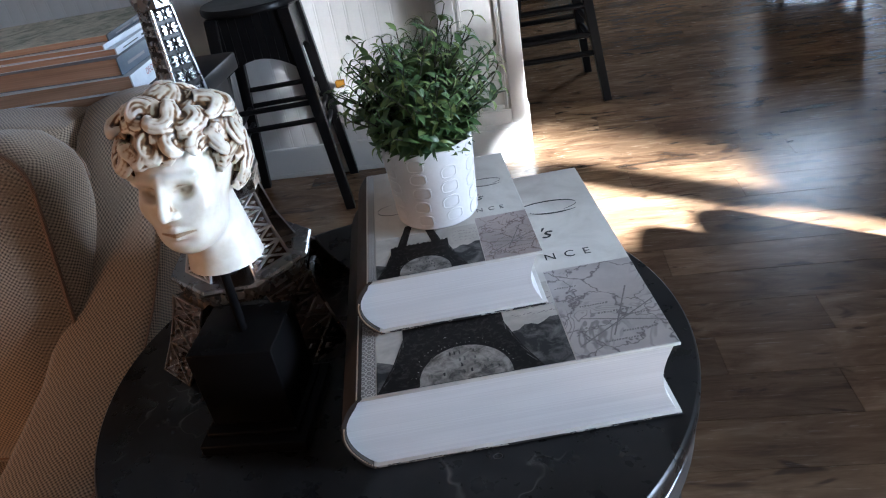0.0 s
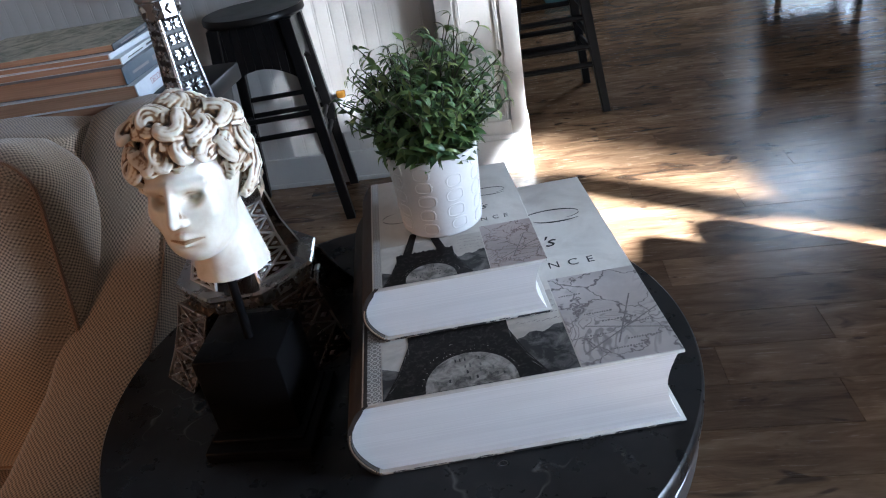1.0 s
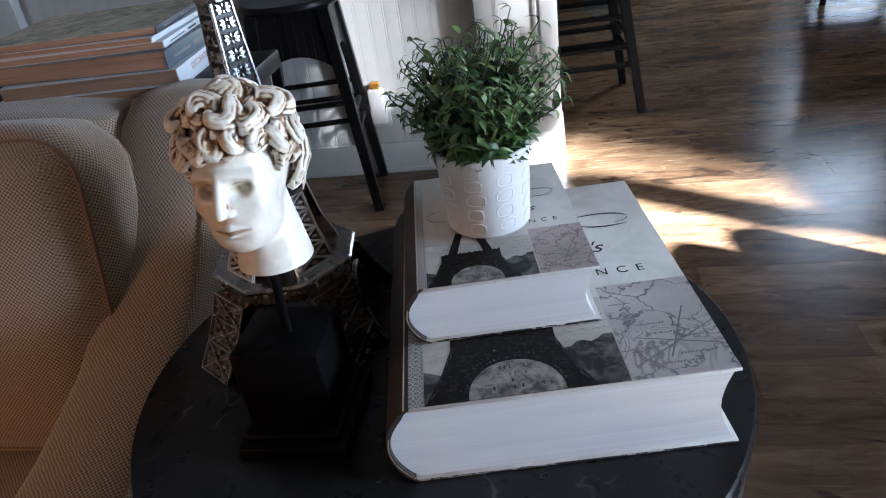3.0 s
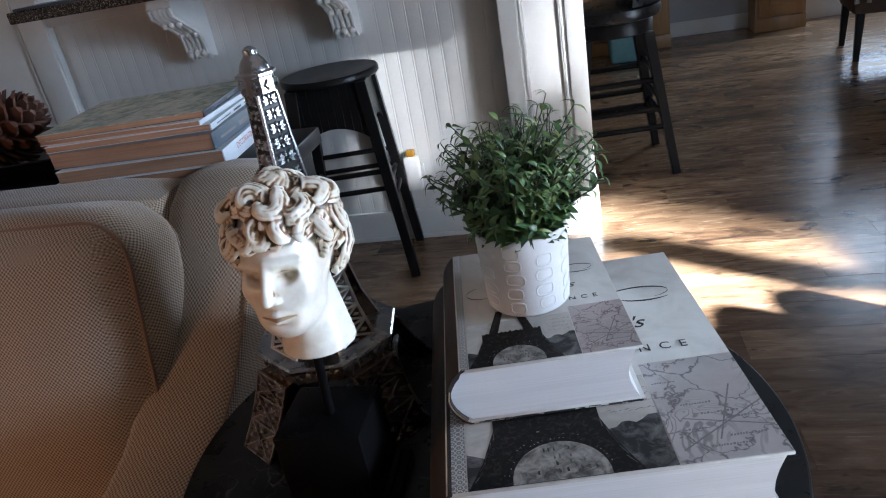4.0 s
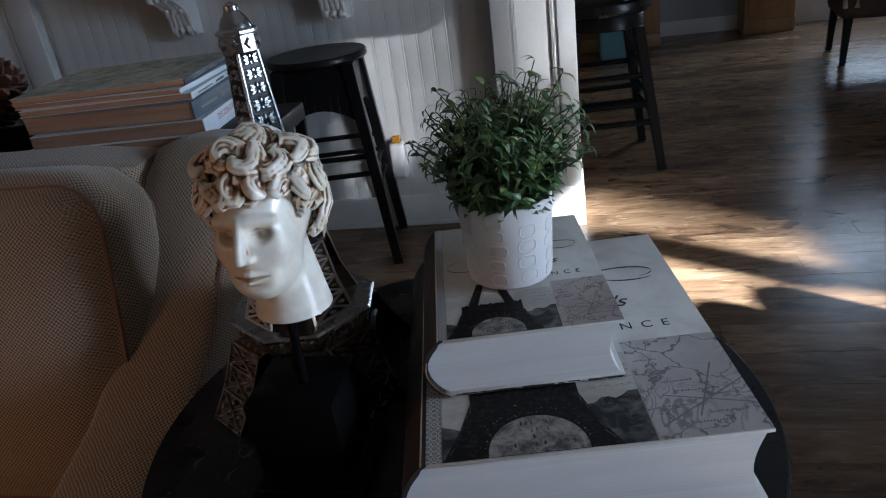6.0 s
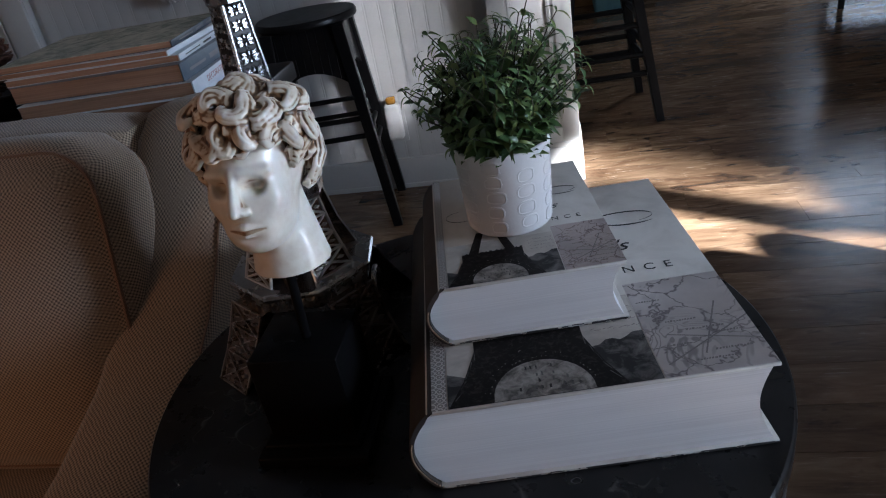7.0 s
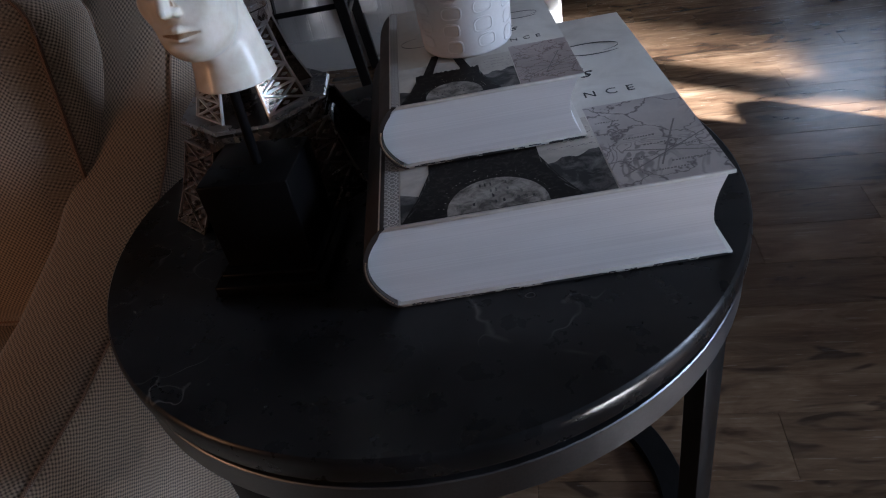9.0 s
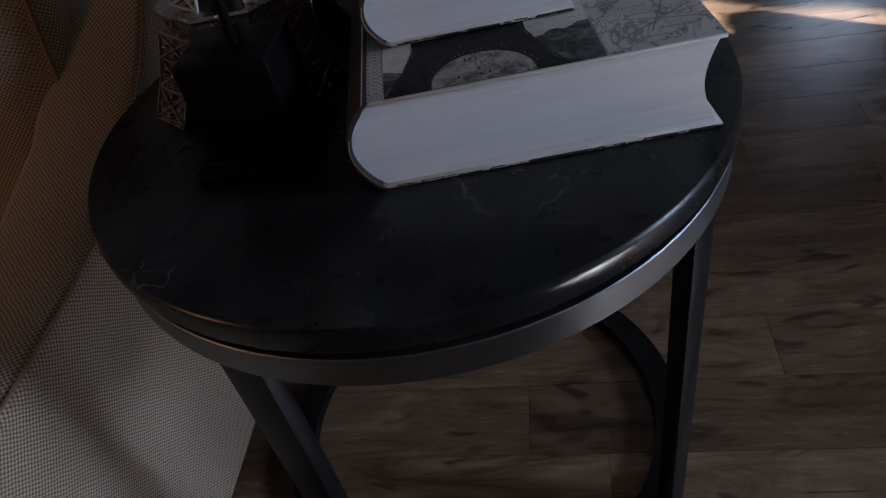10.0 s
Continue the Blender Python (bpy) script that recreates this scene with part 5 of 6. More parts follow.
def sofa():
    ob = thing("sofa", (-0.9, 0.0, 0.0), category="sofa", label="beige woven upholstered sofa with a sloping arm and piped back cushion")
    o = Vector((-0.9, 0, 0))
    inv = Matrix.Translation(-o)
    # Arm: a slab whose top edge climbs from the front towards the back.
    side = [(-0.78, 0.10), (-0.78, 0.485), (-0.70, 0.5), (-0.40, 0.502), (-0.18, 0.506), (-0.08, 0.522), (0.02, 0.552), (0.10, 0.595), (0.17, 0.650), (0.23, 0.715), (0.28, 0.768), (0.33, 0.793), (0.385, 0.788), (0.41, 0.75), (0.41, 0.10)]
    bm = bmesh.new()
    dense = []
    for (ya, za), (yb, zb) in zip(side, side[1:]):
        for i in range(4):
            dense.append((ya + (yb - ya) * i / 4, za + (zb - za) * i / 4))
    dense.append(side[-1])
    rings = []
    for x, inset in ((-0.4500, 0.014), (-0.4465, 0.006), (-0.436, 0.001), (-0.415, -0.003), (-0.38, -0.006), (-0.345, -0.003), (-0.328, 0.0005), (-0.3195, 0.005), (-0.3165, 0.011), (-0.3155, 0.018)):
        ring = []
        for i, (y, z) in enumerate(dense):
            a, b = Vector(dense[max(i - 1, 0)]), Vector(dense[min(i + 1, len(dense) - 1)])
            t = (b - a).normalized()
            nrm = Vector((-t.y, t.x))
            ring.append((x + 0.9, y - nrm.x * inset, z - nrm.y * inset))
        rings.append(ring)
    rows = ring_loft(bm, rings, caps=False)
    for row in (rows[0], rows[-1]):
        low = [bm.verts.new((v.co.x, v.co.y, 0.101)) for v in row]
        for i in range(len(row) - 1):
            if (row[i].co - row[i + 1].co).length > 1e-6 and abs(low[i].co.y - low[i + 1].co.y) > 1e-6:
                bm.faces.new((row[i], row[i + 1], low[i + 1], low[i]))
    bmesh.ops.recalc_face_normals(bm, faces=bm.faces)
    arm = part("arm", bm, FABRIC, ob, "sloping beige arm with a stitched edge", angle=50)
    bm = bmesh.new()
    tube(bm, [(0.9 - 0.3185, y - 0.001, z - 0.0035) for y, z in dense[8:-6]], 0.0018, 6)
    part("edge_seam", bm, PIPING, arm)
    bm = bmesh.new()
    soft_box(bm, -1.3, 0.255, 0.10, 0.9 - 0.4485, 0.405, 0.790, 0.045, 0.006, 12)
    part("backrest", bm, FABRIC, ob, angle=60)
    for x0, x1 in ((-0.16, 0.485), (-0.80, -0.17)):
        bm = bmesh.new()
        lean = Matrix.Translation((0, 0.10, 0.45)) @ Matrix.Rotation(radians(-14), 4, "X") @ Matrix.Translation((0, -0.10, -0.45))
        soft_box(bm, x0, 0.035, 0.385, x1, 0.185, 0.818, 0.055, 0.028, 16, lean)
        cushion = part("back_cushion", bm, FABRIC, ob, "plump back cushion with piped edges", angle=60)
        for y_, sgn in ((0.060, -1), (0.160, 1)):
            bm = bmesh.new()
            pts = []
            r = 0.055
            xa, xb, za, zb = x0 + 0.008, x1 - 0.006, 0.395, 0.806
            for cx_, cz_, a0 in ((xb - r, zb - r, 0), (xa + r, zb - r, 90), (xa + r, za + r, 180), (xb - r, za + r, 270)):
                for i in range(7):
                    a = radians(a0 + 15 * i)
                    u, v = cx_ + r * math.cos(a), cz_ + r * math.sin(a)
                    pts.append(lean @ Vector((u, y_ + sgn * 0.004, v)))
            full = []
            for p, q in zip(pts, pts[1:] + pts[:1]):
                k = max(1, int((q - p).length / 0.03))
                for i in range(k):
                    s = p + (q - p) * i / k
                    full.append(s)
            full.append(full[0])
            tube(bm, full, 0.0033, 6)
            part("piping", bm, PIPING, cushion)
    bm = bmesh.new()
    soft_box(bm, -1.3, -0.72, 0.25, 0.465, 0.12, 0.395, 0.05, 0.012, 10)
    part("seat_cushion", bm, FABRIC, ob, angle=60)
    bm = bmesh.new()
    box(bm, -1.3, -0.7, 0.10, 0.45, 0.35, 0.31, 0.01)
    part("base", bm, FABRIC, ob)
    for x, y in ((0.50, -0.72), (0.50, 0.34), (-1.25, -0.66), (-1.25, 0.34)):
        bm = bmesh.new()
        square_bar(bm, (x, y, 0.0), (x, y, 0.102), 0.035, 0.05)
        part("leg", bm, BLACK_WOOD, ob)
    return ob


sofa()


def console_table():
    ob = thing("console_table", (-0.9, 0.62, 0), category="console table", label="dark wooden console table behind the sofa")
    bm = bmesh.new()
    box(bm, -0.75, -0.20, 0.742, 0.575, -0.015, 0.772, 0.004)
    part("tabletop", bm, BLACK_WOOD, ob)
    bm = bmesh.new()
    box(bm, -0.72, -0.185, 0.60, 0.555, -0.03, 0.742, 0.003)
    part("apron", bm, BLACK_WOOD, ob)
    for x in (-0.70, 0.53):
        for y in (-0.165, -0.05):
            bm = bmesh.new()
            square_bar(bm, (x, y, 0.0), (x, y, 0.66), 0.035, 0.045)
            part("leg", bm, BLACK_WOOD, ob)


console_table()

MAGS = [(0.014, SPINE_WHITE, "", 0.0), (0.021, SPINE_WHITE, "DECORATING", 1.0), (0.026, SPINE_GREY, "bars", -1.5), (0.010, SPINE_WHITE, "bars", 1.2), (0.008, SPINE_WHITE, "", -2.0), (0.010, SPINE_DARK, "bars", 2.5)]
z = 0.7725
for i, (h, spine_mat, text, turn) in enumerate(MAGS):
    dx = (-0.009, 0.002, -0.006, -0.016, -0.024, -0.030)[i]
    ob = thing("magazine", (-0.552 + dx, 0.485 + 0.007 * i, z), 3 + turn, category="magazine", group="stack of magazines on the console",
               label=("thick decorating magazine in a stack" if text == "DECORATING" else "thick slate-grey magazine in a stack" if spine_mat is SPINE_GREY else "dark magazine on top of the stack" if spine_mat is SPINE_DARK else "pale magazine with warm page edges in a stack"))
    bm = bmesh.new()
    w, d = 0.140, 0.108 - (0.004, 0.0, 0.003, 0.006, 0.002, 0.0)[i]
    rng = random.Random(i)
    ring_loft(bm, [[(x, y + rng.uniform(-0.0007, 0.0007), zz) for x, y in ((-w, -d), (w - 0.002, -d), (w - 0.002, d), (-w, d))] for zz in np.linspace(0.0008, h - 0.0008, 6)])
    part("page_block", bm, MAG_PAGES, ob, smooth=False)
    bm = bmesh.new()
    box(bm, -w - 0.001, -d - 0.001, h - 0.0009, w, d + 0.001, h, 0.0)
    part("front_cover", bm, TOP_COVER if i == 5 else spine_mat, ob, smooth=False)
    bm = bmesh.new()
    box(bm, -w - 0.001, -d - 0.001, 0.0, w, d + 0.001, 0.0007, 0.0)
    part("rear_cover", bm, spine_mat, ob, smooth=False)
    bm = bmesh.new()
    box(bm, w - 0.0018, -d - 0.001, 0.0, w + 0.0005, d + 0.001, h, 0.0004)
    part("spine", bm, spine_mat, ob)
    turned = Matrix.Translation((w + 0.0008, 0, 0)) @ Matrix(((0, 0, 1, 0), (1, 0, 0, 0), (0, 1, 0, 0), (0, 0, 0, 1)))
    if text == "DECORATING":
        words(text, 0.0135, RED_INK, ob, turned @ Matrix.Translation((-0.055, 0.0055, 0)))
    elif text:
        bm = bmesh.new()
        for x0, x1, zz, hh in ((-0.08, -0.02, 0.35, 0.16), (-0.005, 0.03, 0.3, 0.3), (0.045, 0.07, 0.35, 0.2)):
            vs = [bm.verts.new((w + 0.0009, y, h * q)) for y, q in ((x0, zz), (x1, zz), (x1, zz + hh), (x0, zz + hh))]
            bm.faces.new(vs)
        part("spine_print", bm, SOFT_INK if spine_mat is not SPINE_WHITE else INK, ob, smooth=False)
    z += h + 0.0004

tray = thing("tray", (-0.93, 0.56, 0.7725), 8, category="tray", label="shallow dark tray holding a pine cone")
bm = bmesh.new()
outer = [(-0.16, -0.13), (0.16, -0.13), (0.16, 0.13), (-0.16, 0.13)]
ring_loft(bm, [[(x * s, y * s, zz) for x, y in outer] for s, zz in ((0.86, 0.0), (0.9, 0.003), (1.0, 0.036), (0.985, 0.038), (0.88, 0.008), (0.5, 0.006))])
part("dish", bm, BLACK_METAL, tray, angle=30)


def pine_cone(at, rz, size):
    ob = thing("pine_cone", at, rz, category="pine cone", label="brown open pine cone lying in the dark tray")
    ob.matrix_world = Matrix.Translation(at) @ pose(0, 0, 0, 0, 62, rz)
    bm = bmesh.new()
    bmesh.ops.create_uvsphere(bm, u_segments=12, v_segments=8, radius=1.0, matrix=Matrix.Diagonal((size * 0.22, size * 0.22, size * 0.52, 1)))
    part("core", bm, CONE_BROWN, ob)
    bm = bmesh.new()
    rows = []
    for i in range(5):
        u = i / 4
        wd = (0.25, 0.55, 0.8, 0.75, 0.35)[i] * 0.5
        zz = 0.25 * u * u
        rows.append([(-wd, u, zz + 0.05), (0, u * 1.06, zz + 0.12), (wd, u, zz + 0.05), (wd * 0.9, u, zz - 0.03), (-wd * 0.9, u, zz - 0.03)])
    ring_loft(bm, rows)
    scale_mesh = mesh_of("scale", bm, CONE_BROWN, True, 40)
    for i in range(95):
        u = i / 94
        az = i * 2.39996
        zz = size * (-0.5 + 1.0 * u)
        r = size * 0.2 * math.sin(math.pi * (0.12 + 0.8 * u))
        L = size * (0.34 * math.sin(math.pi * (0.15 + 0.75 * u)) + 0.05)
        tilt = radians(-25 + 75 * u)
        sc = new("scale", scale_mesh)
        sc.parent = ob
        sc.matrix_local = Matrix.Rotation(az, 4, "Z") @ Matrix.Translation((0, r * 0.7, zz)) @ Matrix.Rotation(tilt, 4, "X") @ Matrix.Diagonal((L * 0.8, L, L, 1))


pine_cone((-0.905, 0.545, 0.842), 40, 0.138)

# ---- the bar: counter, corbels, stools ----
ob = thing("bar_counter", (0, 0, 0), category="counter", label="brown speckled granite breakfast bar top")
bm = bmesh.new()
box(bm, -1.58, 1.47, 0.982, 0.19, 2.02, 1.017, 0.006, 3)
part("slab", bm, GRANITE, ob)


def corbel(x):
    ob = thing("corbel", (x, WALL_Y, 0.025), category="corbel", group="corbels under the bar", label="carved white acanthus corbel under the bar counter")
    bm = bmesh.new()
    prof = [(-0.001, 0.735), (-0.03, 0.742), (-0.055, 0.765), (-0.06, 0.80), (-0.075, 0.83), (-0.11, 0.855), (-0.16, 0.88), (-0.205, 0.905), (-0.215, 0.93), (-0.215, 0.953), (-0.001, 0.953)]
    ring_loft(bm, [[(xx, y, zz) for y, zz in prof] for xx in (-0.04, 0.04)])
    bmesh.ops.recalc_face_normals(bm, faces=bm.faces)
    part("body", bm, WHITE_PAINT, ob, angle=30)
    for j in range(5):
        bm = bmesh.new()
        xx = -0.034 + 0.017 * j
        tube(bm, [(xx, y - 0.004, zz - 0.003) for y, zz in prof[1:9]], 0.008, 6, 1.15)
        part("leaf_rib", bm, WHITE_PAINT, ob)
    for k, (y, zz) in enumerate(((-0.062, 0.758), (-0.085, 0.825), (-0.17, 0.87))):
        for j in range(3):
            bm = bmesh.new()
            bmesh.ops.create_uvsphere(bm, u_segments=10, v_segments=7, radius=0.0125, matrix=Matrix.Translation((-0.025 + 0.025 * j, y, zz)))
            part("carved_curl", bm, WHITE_PAINT, ob)


corbel(-0.60)
corbel(-1.13)


def bar_stool():
    ob = thing("bar_stool", (-0.64, 1.60, 0), 8, category="stool", label="black wooden stool with a round seat and slatted apron")
    bm = bmesh.new()
    lathe(bm, [(0.135, 0.660), (0.152, 0.662), (0.157, 0.668), (0.157, 0.680), (0.153, 0.686), (0.12, 0.684), (0.04, 0.680), (0.001, 0.6795)], 64)
    part("seat", bm, BLACK_WOOD, ob, "round black seat, slightly dished")
    top, foot = 0.108, 0.165
    for sx in (-1, 1):
        for sy in (-1, 1):
            bm = bmesh.new()
            square_bar(bm, (sx * foot, sy * foot * 0.86, 0.0), (sx * top, sy * top, 0.662), 0.030, 0.036)
            part("leg", bm, BLACK_WOOD, ob)
    at = lambda h: (foot + (top - foot) * h / 0.662, foot * 0.86 + (top - foot * 0.86) * h / 0.662)
    for h in (0.315, 0.372):
        ax, ay = at(h)
        for a, b in (((-ax, -ay), (ax, -ay)), ((-ax, ay), (ax, ay))):
            bm = bmesh.new()
            bar(bm, (*a, h), (*b, h), 0.0085, 10)
            part("rung", bm, BLACK_WOOD, ob)
        for a, b in (((-ax, -ay), (-ax, ay)), ((ax, -ay), (ax, ay))):
            bm = bmesh.new()
            bar(bm, (*a, h - 0.06), (*b, h - 0.06), 0.0085, 10)
            part("rung", bm, BLACK_WOOD, ob)
    # Aprons of upright slats with an arched lower edge.
    for q in range(4):
        m = Matrix.Rotation(radians(90 * q), 4, "Z")
        for i in range(9):
            u = -1 + 2 * (i + 0.5) / 9
            w = 0.0122
            rise = lambda x: 0.485 + 0.045 * (1 - (x / 0.112) ** 2)
            out = lambda zz: -top - 0.006 - (0.662 - zz) * 0.07
            bm = bmesh.new()
            rings = []
            for zz in (None, 0.66):
                xs = (u * 0.112 - w, u * 0.112 + w)
                z0, z1 = (rise(xs[0]), rise(xs[1])) if zz is None else (zz, zz)
                rings.append([m @ Vector(p) for p in ((xs[0], out(z0), z0), (xs[1], out(z1), z1), (xs[1] - 0.002, out(z1) + 0.012, z1), (xs[0] + 0.002, out(z0) + 0.012, z0))])
            ring_loft(bm, rings)
            bmesh.ops.recalc_face_normals(bm, faces=bm.faces)
            part("apron_slat", bm, BLACK_WOOD, ob, smooth=False)


bar_stool()


def swivel_stool():
    ob = thing("counter_chair", (0.27, 2.36, 0), 6, category="stool", label="black counter stool with a curved leather back behind the pillar")
    bm = bmesh.new()
    lathe(bm, [(0.17, 0.600), (0.185, 0.606), (0.19, 0.625), (0.186, 0.645), (0.16, 0.655), (0.05, 0.66), (0.001, 0.66)], 40)
    part("seat", bm, LEATHER, ob)
    bm = bmesh.new()
    lathe(bm, [(0.15, 0.545), (0.155, 0.548), (0.155, 0.59), (0.15, 0.60)], 40)
    part("swivel_ring", bm, BLACK_WOOD, ob)
    bm = bmesh.new()
    rings = []
    for i in range(15):
        a = radians(-75 + 150 * i / 14)
        hgt = 0.30 + 0.06 * math.cos(a)
        for_r = []
        for r, zz in ((0.178, 0.655), (0.196, 0.655), (0.212, 0.655 + hgt * 0.5), (0.215, 0.655 + hgt), (0.203, 0.66 + hgt), (0.19, 0.655 + hgt * 0.5)):
            for_r.append((r * math.cos(a), r * math.sin(a), zz))
        rings.append(for_r)
    ring_loft(bm, rings)
    bmesh.ops.recalc_face_normals(bm, faces=bm.faces)
    part("backrest", bm, LEATHER, ob, "glossy black curved back")
    for sx in (-1, 1):
        for sy in (-1, 1):
            bm = bmesh.new()
            square_bar(bm, (sx * 0.19, sy * 0.19, 0.0), (sx * 0.115, sy * 0.115, 0.55), 0.030, 0.04)
            part("leg", bm, BLACK_WOOD, ob)
    for h, off in ((0.19, 0.0), (0.26, 0.0), (0.37, 0.0)):
        k = 0.19 - 0.075 * h / 0.55
        for a, b in (((-k, -k), (k, -k)), ((-k, k), (k, k)), ((-k, -k), (-k, k)), ((k, -k), (k, k))):
            bm = bmesh.new()
            dz = 0.03 if a[0] == b[0] else 0.0
            bar(bm, (*a, h + dz), (*b, h + dz), 0.0115, 8)
            part("rung", bm, BLACK_WOOD, ob)


swivel_stool()

ob = thing("night_light", (-0.472, WALL_Y - 0.001, 0.29), category="night light", label="white plug-in night light with an amber tip on the beadboard")
bm = bmesh.new()
box(bm, -0.036, -0.006, -0.11, 0.036, 0.0, 0.0, 0.003)
part("outlet_plate", bm, WHITE_PAINT, ob)
bm = bmesh.new()
box(bm, -0.028, -0.045, -0.09, 0.026, -0.006, 0.035, 0.008, 3)
part("housing", bm, WHITE_PAINT, ob)
bm = bmesh.new()
box(bm, -0.016, -0.036, 0.035, 0.016, -0.012, 0.06, 0.006, 3)
part("shade", bm, AMBER, ob, "small amber tip")

# On the counter.
ob = thing("bottle", (-1.30, 1.60, 1.0175), category="bottle", label="small amber glass bottle on the bar counter")
bm = bmesh.new()
lathe(bm, [(0.02, 0.0), (0.024, 0.003), (0.024, 0.05), (0.018, 0.065), (0.009, 0.075), (0.009, 0.10)], 24)
part("body", bm, AMBER, ob)
ob = thing("bowl", (-1.02, 1.66, 1.0175), category="bowl", label="small orange bowl on the bar counter")
bm = bmesh.new()
lathe(bm, [(0.02, 0.0), (0.035, 0.006), (0.05, 0.03), (0.055, 0.045), (0.052, 0.046), (0.044, 0.03), (0.02, 0.01)], 32)
part("body", bm, surface("orange_glaze", (0.4, 0.17, 0.05), (0.52, 0.25, 0.09), 0.25), ob)
ob = thing("magazine", (-1.42, 1.58, 1.0175), 12, category="magazine", label="flat dark magazine lying on the bar counter")
bm = bmesh.new()
box(bm, -0.14, -0.1, 0.0, 0.14, 0.1, 0.008, 0.001)
part("page_block", bm, SPINE_DARK, ob)

# ---- kitchen beyond ----
def cabinet(x0, x1, yf, label):
    ob = thing("kitchen_cabinet", ((x0 + x1) / 2, yf, 0), category="cabinet", group="kitchen cabinets", label=label)
    w = (x1 - x0) / 2
    bm = bmesh.new()
    box(bm, -w, 0.0, 0.0, w, Y1 - yf - 0.005, 2.1)
    part("body", bm, MAPLE, ob, smooth=False)
    for z0, z1 in ((0.1, 0.86), (0.9, 2.06)):
        bm = bmesh.new()
        box(bm, -w + 0.02, -0.02, z0, w - 0.02, -0.0005, z1, 0.003)
        door = part("door", bm, MAPLE, ob)
        bm = bmesh.new()
        ring_loft(bm, [[(s * (w - 0.075 - i), -0.0205 - hh, zz) for s, zz in ((-1, z0 + 0.06 + i), (1, z0 + 0.06 + i), (1, z1 - 0.06 - i), (-1, z1 - 0.06 - i))] for i, hh in ((0, 0.0), (0.008, 0.006), (0.02, 0.002), (0.03, 0.002), (0.045, 0.008))])
        part("raised_panel", bm, MAPLE, door)
        bm = bmesh.new()
        bmesh.ops.create_uvsphere(bm, u_segments=12, v_segments=8, radius=0.014, matrix=Matrix.Translation((-w + 0.05, -0.038, z1 - 0.06)))
        part("knob", bm, GUNMETAL, door)
    bm = bmesh.new()
    box(bm, -w - 0.004, -0.012, 0.0, w + 0.004, -0.001, 0.085, 0.003)
    part("toe_kick", bm, MAPLE, ob)


cabinet(0.15, 0.755, 4.565, "honey maple kitchen cabinet with raised panel doors")
cabinet(1.318, 1.632, 4.65, "narrow honey maple kitchen cabinet beside the window")
bm = bmesh.new()
box(bm, 0.34, 4.24, 0.0, 0.60, 4.54, 0.19, 0.02, 3)
lone("storage_box", bm, TEAL, category="box", label="small teal fabric box on the kitchen floor")


def dining_chair():
    ob = thing("dining_chair", (1.81, 3.74, 0), -8, category="chair", label="brown slipcovered dining chair with a cream ribbon bow")
    for x, y in ((-0.2, -0.2), (0.2, -0.2), (-0.2, 0.2), (0.2, 0.2)):
        bm = bmesh.new()
        square_bar(bm, (x, y, 0.0), (x * 0.95, y * 0.95, 0.3), 0.028, 0.042)
        part("leg", bm, BLACK_WOOD, ob)
    bm = bmesh.new()
    soft_box(bm, -0.235, -0.235, 0.24, 0.235, 0.235, 0.49, 0.03, 0.005, 6)
    part("seat", bm, CHAIR_BROWN, ob, angle=60)
    bm = bmesh.new()
    soft_box(bm, -0.235, -0.245, 0.48, 0.235, -0.16, 1.0, 0.03, 0.006, 6)
    part("backrest", bm, CHAIR_BROWN, ob, angle=60)
    bm = bmesh.new()
    box(bm, -0.243, -0.252, 0.455, 0.243, -0.245, 0.475, 0.002)
    sash = part("ribbon", bm, RIBBON, ob, "cream ribbon tied in a bow")
    for s in (-1, 1):
        bm = bmesh.new()
        loop = [(-0.20 + s * (0.045 * math.sin(math.pi * i / 8)), -0.262 - 0.012 * math.sin(math.pi * i / 8), 0.465 + 0.022 * math.sin(2 * math.pi * i / 8)) for i in range(9)]
        tube(bm, loop, 0.009, 6)
        part("bow_loop", bm, RIBBON, sash)
        bm = bmesh.new()
        tube(bm, [(-0.20, -0.262, 0.462), (-0.20 + s * 0.012, -0.268, 0.42), (-0.20 + s * 0.03, -0.264, 0.36), (-0.20 + s * 0.028, -0.262, 0.31)], 0.010, 5, 1.3)
        part("bow_tail", bm, RIBBON, sash)


dining_chair()

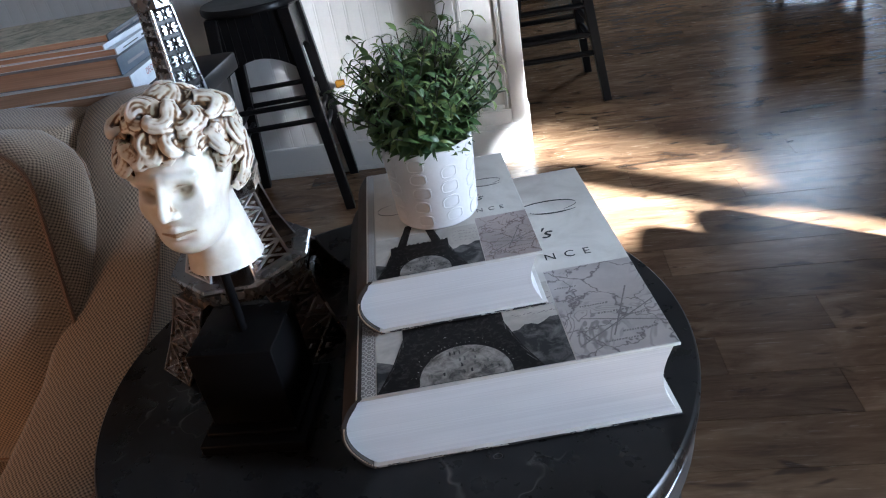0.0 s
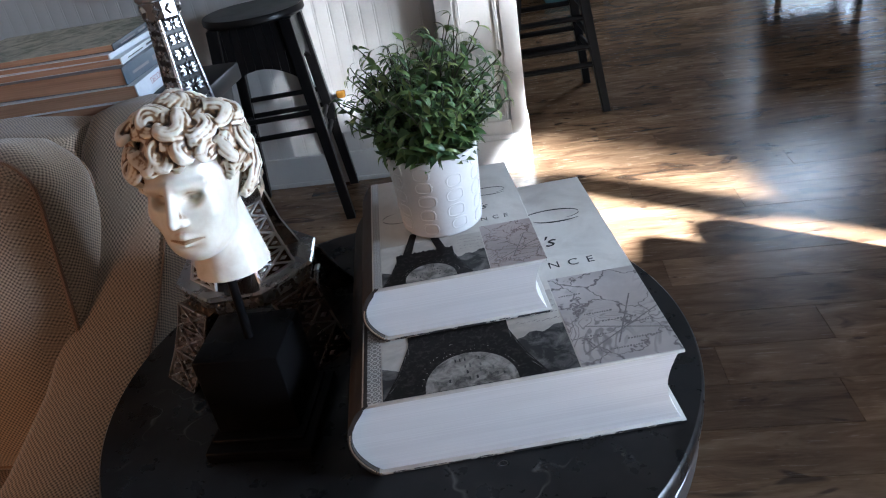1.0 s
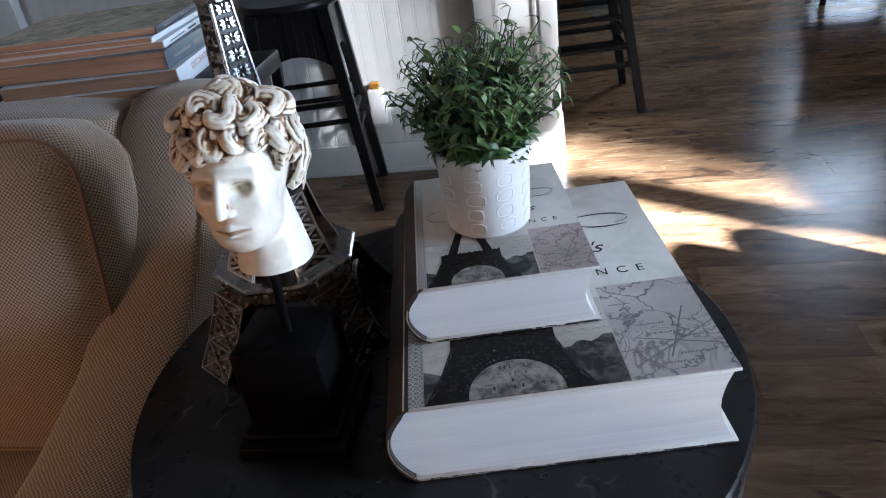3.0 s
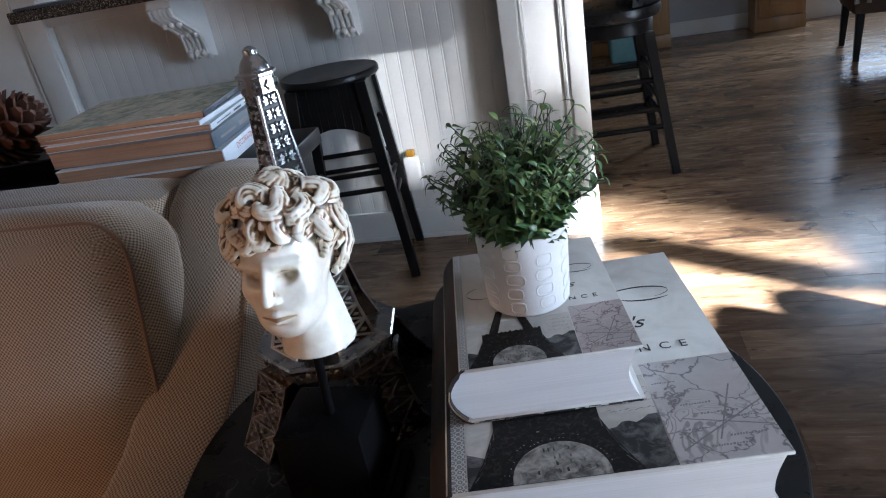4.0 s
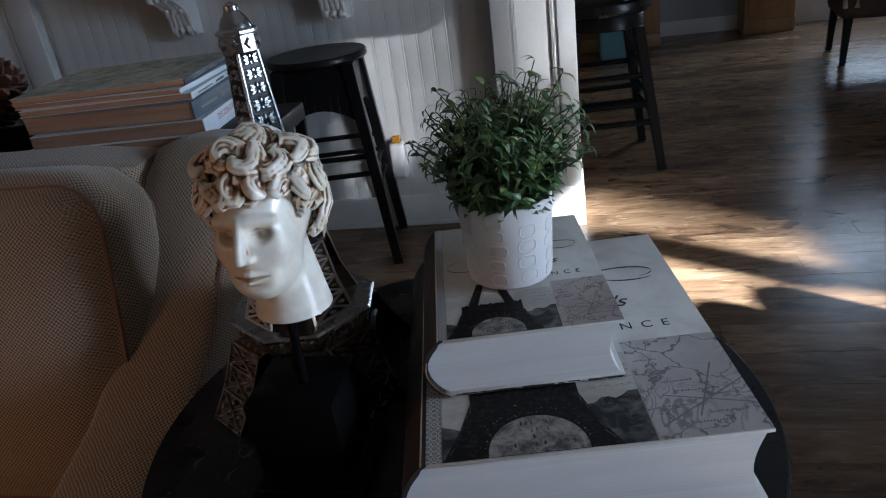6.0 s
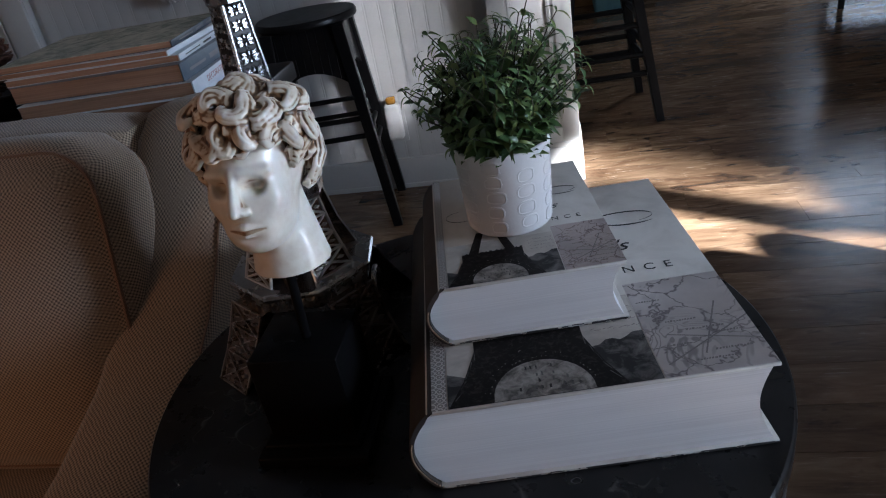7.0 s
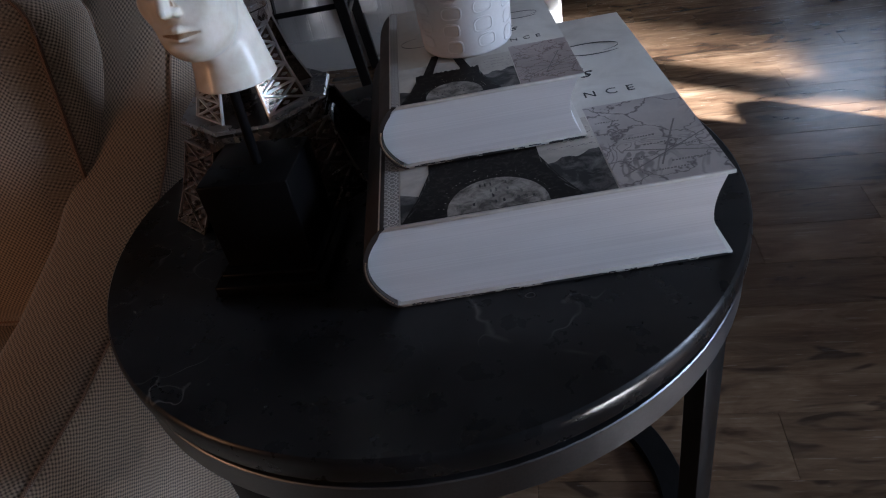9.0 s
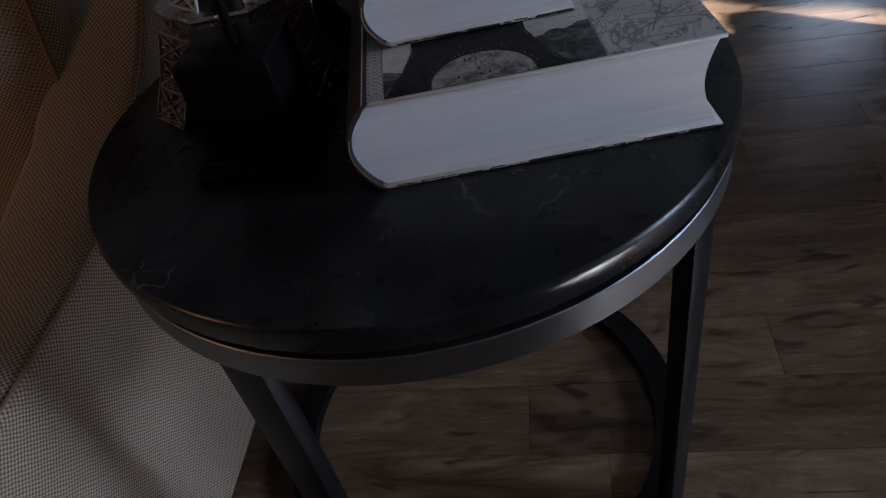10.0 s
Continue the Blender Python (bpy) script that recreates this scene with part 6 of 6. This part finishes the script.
# Unseen chair shape added to cast the rounded shadows on the sunlit floor.
ob = thing("armchair", (1.5, 0.5, 0), category="armchair", label="unseen low armchair shape with a rounded back, added to shade the floor")
bm = bmesh.new()
soft_box(bm, -0.06, -0.50, 0.12, 0.06, 0.045, 0.635, 0.055, 0.0, 8)
part("backrest", bm, FABRIC, ob, angle=60)
bm = bmesh.new()
soft_box(bm, -0.06, 0.055, 0.12, 0.045, 0.213, 0.530, 0.05, 0.0, 8)
part("wing", bm, FABRIC, ob, angle=60)
bm = bmesh.new()
soft_box(bm, 0.07, -0.50, 0.12, 0.6, 0.05, 0.40, 0.06, 0.01, 8)
part("seat", bm, FABRIC, ob, angle=60)
for x in (-0.02, 0.5):
    for y in (-0.42, 0.01):
        bm = bmesh.new()
        square_bar(bm, (x, y, 0.0), (x, y, 0.14), 0.03, 0.04)
        part("leg", bm, BLACK_WOOD, ob)

# ---- floor boards ----
PLANK = 0.1225
lengths = (0.9, 1.2, 1.5)
plank_meshes = []
for L in lengths:
    bm = bmesh.new()
    a, b, g, e = L / 2 - 0.0002, PLANK / 2 - 0.0003, 0.0005, 0.004
    ring_loft(bm, [[(sx * (a - i), sy * (b - i), zz) for sx, sy in ((-1, -1), (1, -1), (1, 1), (-1, 1))] for i, zz in ((0, -e), (0, -g), (g, 0.0))])
    plank_meshes.append(mesh_of("plank", bm, FLOOR_WOOD, False))
rng = random.Random(3)
near, far = [], []
row = 0
y = Y0 + 0.06
while y < Y1:
    x = X0 - rng.random() * 1.2
    while x < X1:
        i = rng.randrange(3)
        L = lengths[i]
        cx_ = x + L / 2
        (near if -1.2 < cx_ < 2.6 and -0.9 < y < 4.4 and len(near) < 300 else far).append((cx_, y, i))
        x += L
    y += PLANK
for cx_, y, i in near:
    p = new("plank", plank_meshes[i])
    p.parent, p.location = floor, (cx_, y, 0)
bm = bmesh.new()
for cx_, y, i in far:
    if cx_ + lengths[i] / 2 < X0 + 0.03 or cx_ - lengths[i] / 2 > X1 - 0.03:
        continue
    vs = [bm.verts.new((min(max(v.co.x + cx_, X0 + 0.001), X1 - 0.001), v.co.y + y, v.co.z)) for v in plank_meshes[i].vertices]
    for f in plank_meshes[i].polygons:
        bm.faces.new([vs[k] for k in f.vertices])
tagged(part("outer_planks", bm, FLOOR_WOOD, floor, smooth=False), kind="stuff")
